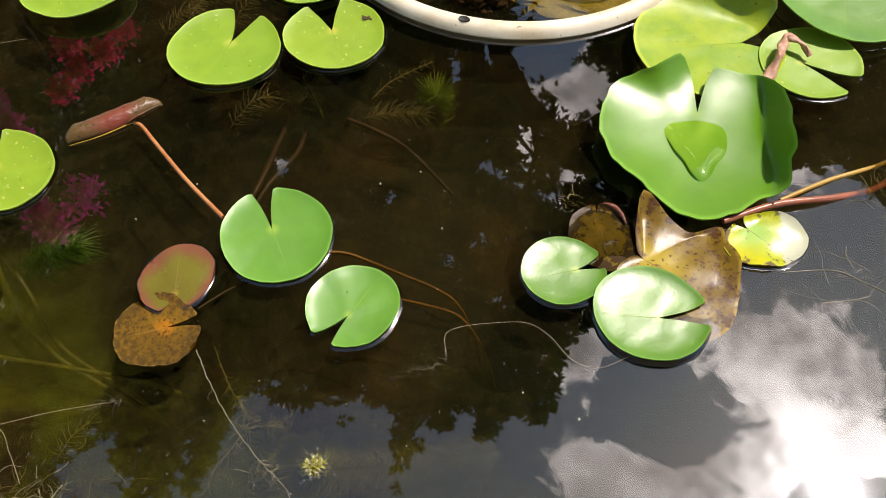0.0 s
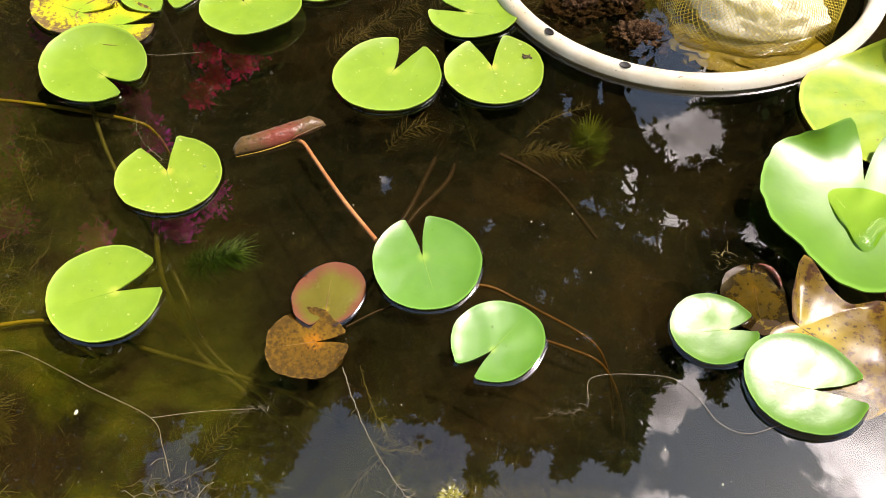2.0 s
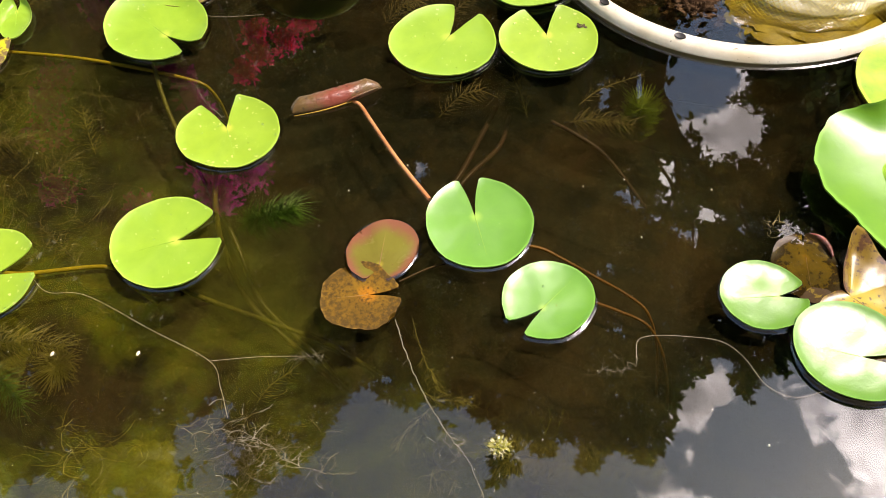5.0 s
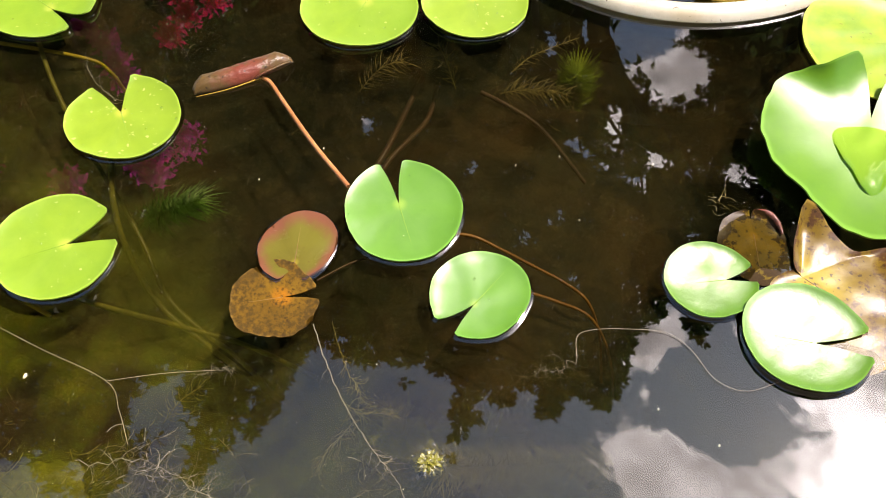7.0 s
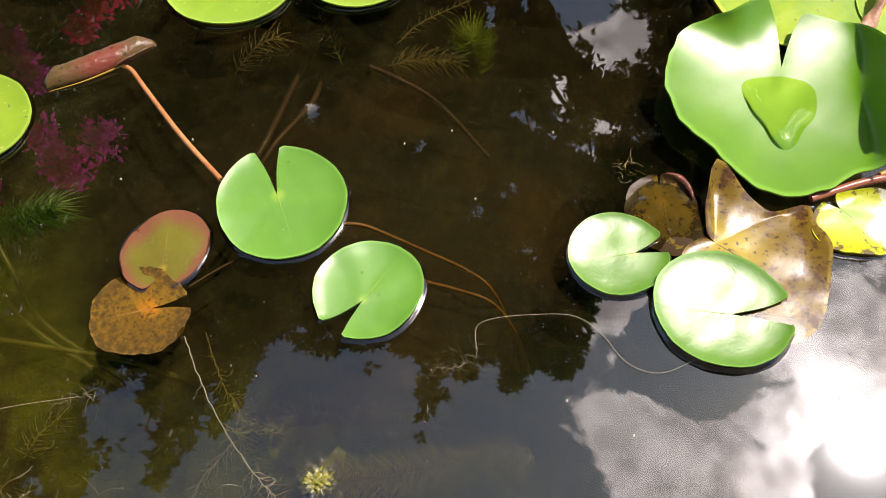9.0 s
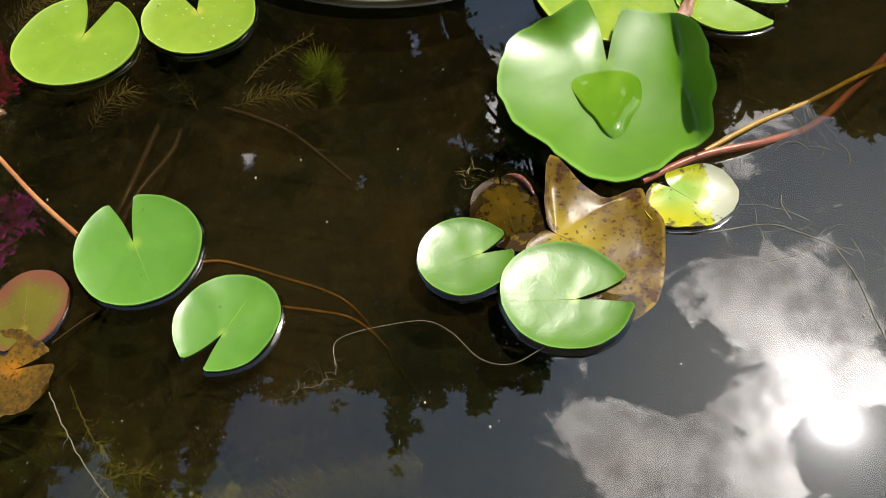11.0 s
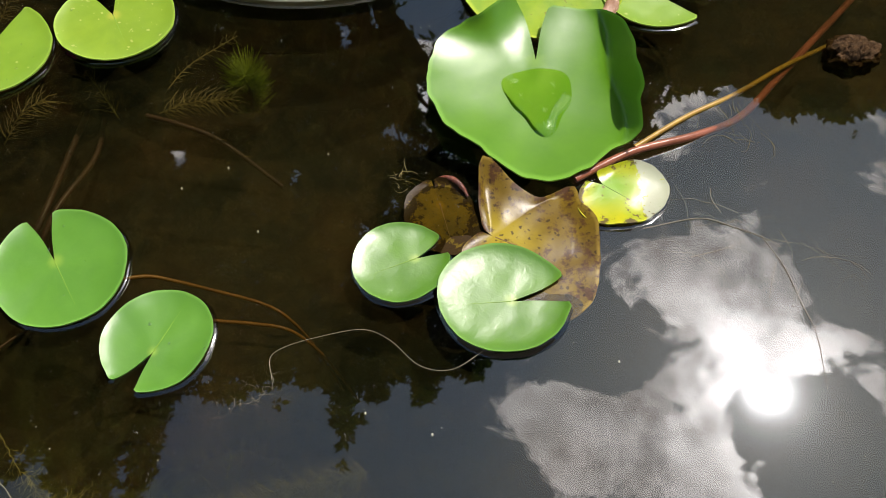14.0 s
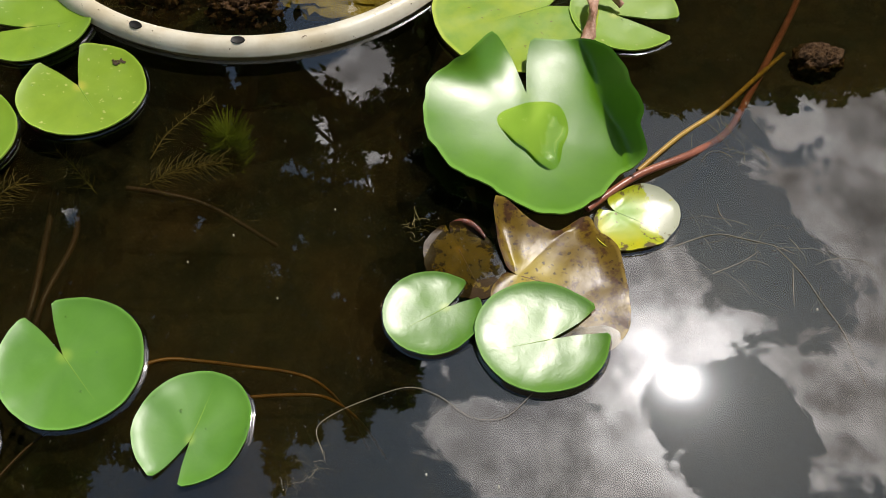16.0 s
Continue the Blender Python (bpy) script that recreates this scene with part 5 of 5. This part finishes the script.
def droplets(pad, count, seed):
    rng = random.Random(seed)
    blade = next(c for c in pad.children if c.name.startswith("blade")).data
    top = [q.co for q in blade.vertices[:len(blade.vertices) // 2]]
    items = []
    for _ in range(count):
        p = rng.choice(top)
        rr_ = rng.choice((0.0007, 0.0008, 0.0010, 0.0015)) * rng.uniform(0.7, 1.2)
        v_ = [(p.x + rr_ * math.sin(0.42 * j) * math.cos(math.pi * i / 5), p.y + rr_ * 1.2 * math.sin(0.42 * j) * math.sin(math.pi * i / 5), p.z + rr_ * 0.55 * (math.cos(0.42 * j) - 0.2)) for j in range(5) for i in range(10)]
        f_ = [(j * 10 + i, (j + 1) * 10 + i, (j + 1) * 10 + (i + 1) % 10, j * 10 + (i + 1) % 10) for j in range(4) for i in range(10)]
        items.append((v_, f_))
    v_, f_ = join_data(items)
    tagged(part("droplets", mesh_of("droplets", v_, f_, BEAD), pad), "few clear drops of water", kind="stuff")


for k, (pad, count) in enumerate(((pad_a, 7), (pad_b, 5), (pad_e, 16), (pad_f, 6), (pad_g, 12), (pad_h, 6), (pad_i, 8), (pad_j, 8), (pad_k, 12), (pad_l, 12), (pad_u, 7), (pad_t, 12), (pad_y, 6))):
    droplets(pad, count, 300 + k)

# bubbles and floating flecks
# the near-white colour stands in for sun glints on the bubbles
n = surface("bubble_glint_white", 0.14, 1.0)
n.put(n.b.inputs["Base Color"], (0.92, 0.92, 0.86, 1))
n.put(n.b.inputs["Alpha"], n.step(n.noise(n.pos, 900, 2), 0.42, 0.75, 0.02, 0.13))
BUB = n.m


def bubbles(x, y, spread, count, r, label, seed):
    rng = random.Random(seed)
    items = []
    for _ in range(count):
        cx, cy = rng.gauss(0, spread), rng.gauss(0, spread)
        rr_ = r * rng.uniform(0.4, 1.2)
        v_, f_ = [], []
        for j in range(6):
            ph = 1.6 * j / 5
            for i in range(10):
                th = 2 * math.pi * i / 10
                v_.append((cx + rr_ * math.sin(ph) * math.cos(th), cy + rr_ * math.sin(ph) * math.sin(th), rr_ * math.cos(ph) * 0.8))
        f_ = [(j * 10 + i, (j + 1) * 10 + i, (j + 1) * 10 + (i + 1) % 10, j * 10 + (i + 1) % 10) for j in range(5) for i in range(10)]
        items.append((v_, f_))
    v_, f_ = join_data(items)
    return tagged(part("bubbles", mesh_of("bubbles", v_, f_, BUB), loc=(x, y, 0.0005)), label, "bubbles", kind="stuff")


tagged(part("weed_tip", lump_mesh("weed_tip", 0.0115, 0.0100, 0.0050, STEM_OLIVE, 17, 0.5, 4.5, 48, 30), loc=(0.078, 0.366, -0.0035)), "mossy olive weed tip covered in bubbles", "water weed")
bubbles(0.078, 0.366, 0.0070, 60, 0.0017, "cluster of clear air bubbles on weed", 71)
bubbles(0.590, 0.582, 0.005, 12, 0.0018, "shining clear air bubbles on a root hair", 72)
bubbles(0.575, 0.552, 0.005, 6, 0.0018, "shining clear air bubbles on the water", 86)
bubbles(0.580, 0.539, 0.003, 5, 0.0020, "shining clear air bubbles on the water", 87)
bubbles(0.608, 0.500, 0.005, 6, 0.0018, "shining clear air bubbles on a root hair", 88)
bubbles(0.525, 0.470, 0.003, 6, 0.0016, "tiny clear air bubbles on the water", 73)
bubbles(0.451, 0.432, 0.003, 9, 0.0013, "tiny clear air bubbles on the water", 80)
bubbles(0.436, 0.472, 0.006, 7, 0.0013, "tiny clear air bubbles on the water", 81)
bubbles(0.449, 0.449, 0.005, 6, 0.0013, "tiny clear air bubbles on the water", 82)
bubbles(0.500, 0.482, 0.006, 6, 0.0013, "tiny clear air bubbles on the water", 83)
bubbles(0.585, 0.556, 0.010, 10, 0.0013, "tiny clear air bubbles on the water", 84)
bubbles(0.459, 0.511, 0.004, 5, 0.0013, "tiny clear air bubbles on the water", 85)
for k, (x, y) in enumerate(((-0.354, 0.338), (-0.274, 0.361), (0.16, 0.62), (0.22, 0.70), (0.09, 0.67), (-0.10, 0.65), (0.25, 0.45), (0.45, 0.48), (0.30, 0.43), (0.13, 0.69), (0.60, 0.52), (-0.15, 0.60))):
    rr_ = 0.0022 if k < 2 else 0.0009
    tagged(part("fleck", lump_mesh("fleck", rr_ * 0.8, rr_ * 1.2, 0.0009, MOTE, k, 0.4, 2, 10, 6), loc=(x, y, 0.0008)), "tiny pale fleck floating on the water", "fleck", "flecks")
rng = random.Random(5)
items = []
for _ in range(11):
    me = lump_mesh("bit", rng.uniform(0.0008, 0.0028), rng.uniform(0.0008, 0.0020), 0.0004, HOLE, rng.randrange(90), 0.7, 3.0, 12, 6)
    o = Vector((rng.gauss(0, 0.0042), rng.gauss(0, 0.0022), 0))
    items.append(([q.co + o for q in me.vertices], [tuple(q.vertices) for q in me.polygons]))
v, f = join_data(items)
part("bite_mark", mesh_of("bite_mark", v, f, plain("bite_dark", (0.07, 0.04, 0.014), (0.03, 0.018, 0.008), 0.8)), pad_l, "dark nibbled patch", (0.033, 0.030, 0.0024))

# ---------------------------------------------------------------- trees and shrubs that the water mirrors
def leaves_mesh(name, centres, mat, size, seed, shape=(1, 1, 0.8), at=None):
    """Many folded pointed leaves round clump centres (x, y, z, radius, count), in one mesh."""
    rng = np.random.default_rng(seed)
    pos = []
    for x, y, z, r, c in centres or ():
        q = rng.normal(size=(int(c), 3))
        q /= np.linalg.norm(q, axis=1)[:, None]
        q *= (rng.random(int(c)) ** 0.45)[:, None] * r * np.array(shape)
        pos.append(q + (x, y, z))
    pos = np.concatenate(pos) if at is None else at
    m = len(pos)
    d = rng.normal(size=(m, 3))
    d[:, 2] -= 0.4
    d /= np.linalg.norm(d, axis=1)[:, None]
    s = np.cross(d, rng.normal(size=(m, 3)))
    s /= np.linalg.norm(s, axis=1)[:, None]
    ln = size * rng.uniform(0.6, 1.2, m)[:, None]
    up_ = np.cross(d, s)
    v = np.stack([pos, pos + d * ln * 0.45 + s * ln * 0.27 + up_ * ln * 0.06, pos + d * ln, pos + d * ln * 0.45 - s * ln * 0.27 + up_ * ln * 0.06], 1).reshape(-1, 3)
    me = bpy.data.meshes.new(name)
    me.vertices.add(m * 4)
    me.vertices.foreach_set("co", v.ravel())
    me.loops.add(m * 6)
    k = np.arange(m)[:, None] * 4
    me.loops.foreach_set("vertex_index", np.concatenate([k, k + 1, k + 2, k, k + 2, k + 3], 1).ravel().astype(np.int32))
    me.polygons.add(m * 2)
    me.polygons.foreach_set("loop_start", np.arange(m * 2, dtype=np.int32) * 3)
    me.materials.append(mat)
    me.update(calc_edges=True)
    return me


def over(u, v_, h):
    """The place at height h that the pond mirrors in the way u, v_ (x and y for each metre of height)."""
    return 0.17 + u * (h + 0.65), 0.17 + v_ * (h + 0.65), h


def crown_clumps(seed, count, box, inside, high, radius, leaves):
    """Clump centres over the part of the sky plan (x and y for each metre of height) that the crown covers."""
    rng = random.Random(seed)
    out = []
    while len(out) < count:
        u, v_ = rng.uniform(box[0], box[1]), rng.uniform(box[2], box[3])
        if inside(u, v_):
            h = rng.uniform(*high)
            out.append((*over(u + 0.035, v_ + 0.036, h), rng.uniform(*radius), leaves))
    return out


def smooth(x, lo, hi):
    q = np.clip((x - lo) / (hi - lo), 0, 1)
    return q * q * (3 - 2 * q)


def ragged(u, v_, size, seed):
    """Uneven field of about -1 to 1, with lumps of the given size."""
    rng = np.random.default_rng(seed)
    out = np.zeros_like(u)
    for k in range(7):
        a_, p_, q_ = rng.uniform(0, 6.28, 3)
        fr = 6.28 / size * rng.uniform(0.6, 1.7)
        out += np.sin(fr * (u * math.cos(a_) + v_ * math.sin(a_)) + p_) * np.cos(0.7 * fr * (u * math.sin(a_ + 0.6) - v_ * math.cos(a_ + 0.6)) + q_)
    return out / 2.6


# openings in the crown: the way of each (x and y for each metre of height) and its half widths
GAPS = ((0.118, 1.0, 0.06, 0.078), (0.065, 1.16, 0.08, 0.19), (0.034, 1.02, 0.024, 0.05), (-0.085, 1.03, 0.016, 0.045), (-0.033, 1.07, 0.016, 0.045), (0.04, 0.885, 0.0154, 0.045), (0.05, 0.838, 0.014, 0.0225), (-0.011, 0.823, 0.0182, 0.018),
        (0.01, 0.806, 0.0154, 0.0165), (0.036, 0.79, 0.0126, 0.012), (0.087, 0.776, 0.0238, 0.0165), (0.107, 0.817, 0.0252, 0.0165), (0.17, 0.81, 0.0154, 0.012), (0.226, 0.822, 0.028, 0.0195), (0.254, 0.905, 0.0196, 0.03),
        (-0.015, 0.692, 0.009, 0.012), (-0.028, 0.674, 0.008, 0.009), (-0.063, 0.642, 0.01, 0.012), (0.171, 0.699, 0.011, 0.009), (-0.154, 0.743, 0.01, 0.02), (0.013, 0.589, 0.012, 0.006), (0.038, 0.581, 0.012, 0.006), (-0.333, 0.79, 0.013, 0.02))


def main_crown(u, v_):
    """Where the tall tree's leaves stand: an uneven lower edge with hanging sprays, and openings."""
    low = 0.335 + 0.085 * smooth(u, -0.325, -0.295) + 0.02 * smooth(u, 0.02, 0.06) + 0.135 * smooth(u, 0.072, 0.140) + 1.4 * np.clip(u - 0.21, 0, 1)
    for c_, wd, deep in ((-0.385, 0.016, 0.045), (-0.338, 0.014, 0.035), (-0.205, 0.022, 0.012), (-0.088, 0.015, 0.085), (-0.055, 0.018, 0.020), (0.022, 0.018, 0.035), (0.086, 0.018, 0.050), (0.195, 0.012, 0.045)):
        low = low - deep * np.exp(-((u - c_) / wd) ** 2)
    ok = v_ - low + 0.024 * ragged(u, v_, 0.055, 2) + 0.012 * ragged(u, v_, 0.022, 3) > 0
    lump, fine_, pin = ragged(u, v_, 0.05, 4), ragged(u, v_, 0.018, 5), ragged(u, v_, 0.011, 6)
    for a, b, ra, rb in GAPS:
        ok &= np.hypot((u - a) / ra, (v_ - b) / rb) + (0.30 * lump + 0.36 * fine_ + 0.40 * pin) * min(1.0, 0.03 / ra) > 1
    return ok & (pin * 0.55 + fine_ * 0.35 + lump * 0.35 > -0.80 + 0.23 * smooth(u, 0.02, 0.12) - 0.5 * smooth(u, -0.12, -0.30) - 0.4 * smooth(v_, 0.62, 0.5))


def crown_leaves(name, count, box, inside, high, mat, size, origin, seed):
    """Leaves over the part of the sky plan that a crown covers, gathered in layers at uneven heights."""
    rng = np.random.default_rng(seed)
    u, v_ = rng.uniform(box[0], box[1], count), rng.uniform(box[2], box[3], count)
    ok = inside(u, v_)
    u, v_ = u[ok], v_[ok]
    h = high[0] + (high[1] - high[0]) * np.clip(0.5 + 0.3 * ragged(u, v_, 0.12, seed + 1) + rng.normal(0, 0.16, len(u)), 0, 1)
    pos = np.stack([0.17 + u * (h + 0.65), 0.17 + v_ * (h + 0.65), h], 1) + np.array(origin)
    return leaves_mesh(name, None, mat, size, seed, at=pos)


def limb(points, r0, r1):
    path = spline(points, 6)
    n_ = len(path) - 1
    return tube_data(path, [r0 + (r1 - r0) * i / n_ for i in range(n_ + 1)], 9)


tree = thing("tree", -0.5, 7.2, -0.45, "tall forked tree with dark leafy overhanging crown", "tree")
O = Vector((0.5, -7.2, 0.45))
wood = [limb([(-0.30, 7.45, -0.45), (-0.26, 7.4, 3), over(-0.055, 1.11, 5.9), over(-0.048, 1.035, 6.5), over(-0.07, 0.95, 7.1), over(-0.12, 0.80, 8.0), over(-0.16, 0.66, 8.8)], 0.10, 0.03),
        limb([(0.02, 7.45, -0.45), (0.03, 7.4, 3), over(-0.018, 1.115, 5.9), over(0.000, 1.040, 6.4), over(0.030, 0.985, 6.85)], 0.17, 0.10),
        limb([over(0.024, 0.995, 6.8), over(0.052, 0.955, 7.1), over(0.085, 0.915, 7.4), over(0.14, 0.86, 7.9), over(0.20, 0.74, 8.6)], 0.075, 0.02),
        limb([over(0.026, 0.99, 6.8), over(0.045, 0.935, 7.2), over(0.057, 0.88, 7.6), over(0.050, 0.82, 8.0), over(0.02, 0.70, 8.7)], 0.062, 0.02),
        limb([over(-0.017, 1.09, 6.1), over(-0.016, 1.03, 6.5), over(-0.004, 0.965, 6.9), over(0.030, 0.89, 7.5), over(0.07, 0.83, 8.0)], 0.050, 0.02),
        limb([over(0.06, 0.945, 7.2), over(0.075, 0.90, 7.5), over(0.085, 0.85, 7.9)], 0.030, 0.012),
        limb([(-0.95, 7.5, -0.45), (-0.90, 7.4, 3), over(-0.125, 1.10, 5.9), over(-0.118, 1.03, 6.4), over(-0.14, 0.93, 7.0), over(-0.30, 0.75, 8.2)], 0.06, 0.02),
        limb([over(-0.012, 0.86, 7.4), over(-0.004, 0.815, 7.8), over(0.012, 0.77, 8.1)], 0.022, 0.010),
        limb([over(0.088, 0.80, 7.8), over(0.092, 0.765, 8.1), over(0.10, 0.73, 8.3)], 0.020, 0.010)]
v, f = join_data(wood)
part("trunk", mesh_of("trunk", [Vector(q) + O for q in v], f, BARK), tree)
part("crown", crown_leaves("crown", 520000, (-0.95, 0.40, 0.24, 1.50), main_crown, (7.4, 9.4), FOLIAGE, 0.105, O, 5), tree)

rng = random.Random(19)
tree2 = thing("tree", -6.0, 3.0, -0.45, "leafy garden tree with dark green crown", "tree")
O = Vector((6.0, -3.0, 0.45))
v, f = join_data([limb([(-6, 3, -0.45), (-5.9, 2.9, 2.5), (-5.2, 2.6, 4.6), (-4.2, 2.2, 6.4)], 0.12, 0.04), limb([(-5.8, 2.9, 2.8), (-5.9, 3.8, 4.4), (-5.4, 4.6, 5.6)], 0.06, 0.02)])
part("trunk", mesh_of("trunk", [Vector(q) + O for q in v], f, BARK), tree2)
def left_crown(u, v_):
    low = 0.20 + 0.02 * np.sin(u * 37) + 0.4 * np.clip(u + 0.6, -1, 0) + 0.11 * smooth(u, -0.46, -0.44)
    for c_, wd, deep in ((-0.385, 0.020, 0.09), (-0.49, 0.016, 0.05), (-0.43, 0.014, 0.04)):
        low = low - deep * np.exp(-((u - c_) / wd) ** 2)
    lump, fine_, pin = ragged(u, v_, 0.07, 12), ragged(u, v_, 0.022, 13), ragged(u, v_, 0.012, 14)
    ok = (v_ - low + 0.022 * lump + 0.012 * fine_ > 0) & (np.hypot((u + 0.465) / 0.05, (v_ - 0.305) / 0.065) + 0.3 * fine_ > 1)
    return ok & (pin * 0.5 + fine_ * 0.4 + lump * 0.4 > -0.92)


part("crown", crown_leaves("crown", 330000, (-1.9, -0.36, 0.02, 1.7), left_crown, (5.2, 6.8), FOLIAGE, 0.105, O, 6), tree2)

tree3 = thing("tree", 5.5, 8.5, -0.45, "broad dark garden tree behind the pond", "tree")
O = Vector((-5.5, -8.5, 0.45))
v, f = join_data([limb([(5.5, 8.5, -0.45), (5.4, 8.4, 3), (4.8, 7.8, 5.5), (3.6, 7.0, 7.0)], 0.24, 0.06), limb([(5.4, 8.4, 3.0), (6.2, 8.0, 5.0), (6.8, 7.4, 6.2)], 0.12, 0.04)])
part("trunk", mesh_of("trunk", [Vector(q) + O for q in v], f, BARK), tree3)


def back_crown(u, v_):
    lump, fine_, pin = ragged(u, v_, 0.09, 22), ragged(u, v_, 0.028, 23), ragged(u, v_, 0.013, 24)
    return (v_ - 0.812 - 0.06 * smooth(u, 0.62, 0.52) + 0.028 * lump + 0.014 * fine_ > 0) & (pin * 0.5 + fine_ * 0.4 + lump * 0.35 > -0.85)


part("crown", crown_leaves("crown", 210000, (0.28, 1.40, 0.72, 1.7), back_crown, (5.8, 7.2), FOLIAGE, 0.105, O, 7), tree3)

shrub = thing("flowering_shrub", -1.80, 2.20, -0.45, "tall shrub with magenta and crimson flowers", "shrub")
O = Vector((1.80, -2.20, 0.45))
v, f = join_data([limb([(-1.8, 2.2, -0.45), (-1.75, 2.15, 0.6), (-1.5, 2.0, 1.6)], 0.04, 0.012), limb([(-1.8, 2.2, -0.4), (-1.9, 2.0, 0.8), (-1.8, 1.75, 1.7)], 0.03, 0.01), limb([(-1.8, 2.2, -0.4), (-1.6, 2.3, 0.9), (-1.4, 2.2, 1.7)], 0.03, 0.01), limb([(-1.7, 2.1, 0.8), (-1.5, 1.8, 1.4), (-1.25, 1.5, 1.7)], 0.014, 0.006)])
part("branches", mesh_of("branches", [Vector(q) + O for q in v], f, BARK), shrub)
rng = random.Random(14)
gl, fl, fr = [], [], []
for _ in range(130):
    h = rng.uniform(1.55, 2.1)
    u, v_ = rng.uniform(-1.3, -0.66), rng.uniform(0.42, 1.15)
    gl.append((*over(u, v_, h), rng.uniform(0.10, 0.17), 150))
for u, v_ in ((-1.14, 0.99), (-1.10, 0.94), (-0.83, 0.79), (-0.87, 0.83), (-0.80, 0.76), (-1.08, 0.72), (-1.04, 0.66), (-1.1, 0.78), (-0.71, 0.62), (-0.68, 0.60), (-0.75, 0.66), (-0.78, 0.48), (-0.80, 0.55), (-0.92, 0.86), (-0.66, 0.66), (-0.95, 0.55)):
    fl.append((*over(u + 0.05, v_ + 0.04, 1.42), rng.uniform(0.045, 0.08), 200))
for u, v_ in ((-0.76, 0.92), (-0.73, 0.97), (-0.77, 0.87), (-0.72, 1.03), (-0.80, 0.98)):
    fr.append((*over(u + 0.05, v_ + 0.04, 1.42), rng.uniform(0.04, 0.065), 220))
for nm, lst, mt, sz in (("foliage", gl, FOLIAGE_B, 0.05), ("flowers", fl, PETAL, 0.030), ("flowers", fr, PETAL_RED, 0.030)):
    part(nm, leaves_mesh(nm, [(x + O.x, y + O.y, z + O.z, r_, c_) for x, y, z, r_, c_ in lst], mt, sz, 21), shrub)

# added leaf screen: keeps bright low sky out of the water's mirror
hedge = tagged(new("hedge", leaves_mesh("hedge", crown_clumps(15, 330, (-1.9, 1.5, 1.12, 2.3), lambda u, v_: abs(u - 0.06) > 0.15 or v_ > 1.42, (2.8, 4.0), (0.30, 0.5), 260), FOLIAGE, 0.11, 16)), "tall dark leafy hedge, added behind the pond to block low sky", "hedge")

rng = random.Random(77)
items = []
for _ in range(2800):
    x, y, r_ = rng.uniform(-0.9, 0.95) if rng.random() < 0.45 else rng.gauss(-0.42, 0.26), rng.uniform(0.2, 1.3), 0.00030 * rng.uniform(0.3, 1.0) / rng.uniform(0.4, 1.0)
    if math.hypot(x - POT_X, y - POT_Y) < POT_R + 0.004 and math.hypot(x - POT_X, y - POT_Y) > POT_R - 0.03:
        continue
    items.append(([(x - r_, y, 0.0003), (x, y - r_ * rng.uniform(0.6, 1.4), 0.0003), (x + r_, y, 0.0003), (x, y + r_, 0.0003), (x, y, 0.0003 + r_ * 0.7)], [(0, 1, 4), (1, 2, 4), (2, 3, 4), (3, 0, 4)]))
v, f = join_data(items)
tagged(new("specks", mesh_of("specks", v, f, MOTE, False)), "scattered tiny pale specks of dust on the water", "specks", kind="stuff")
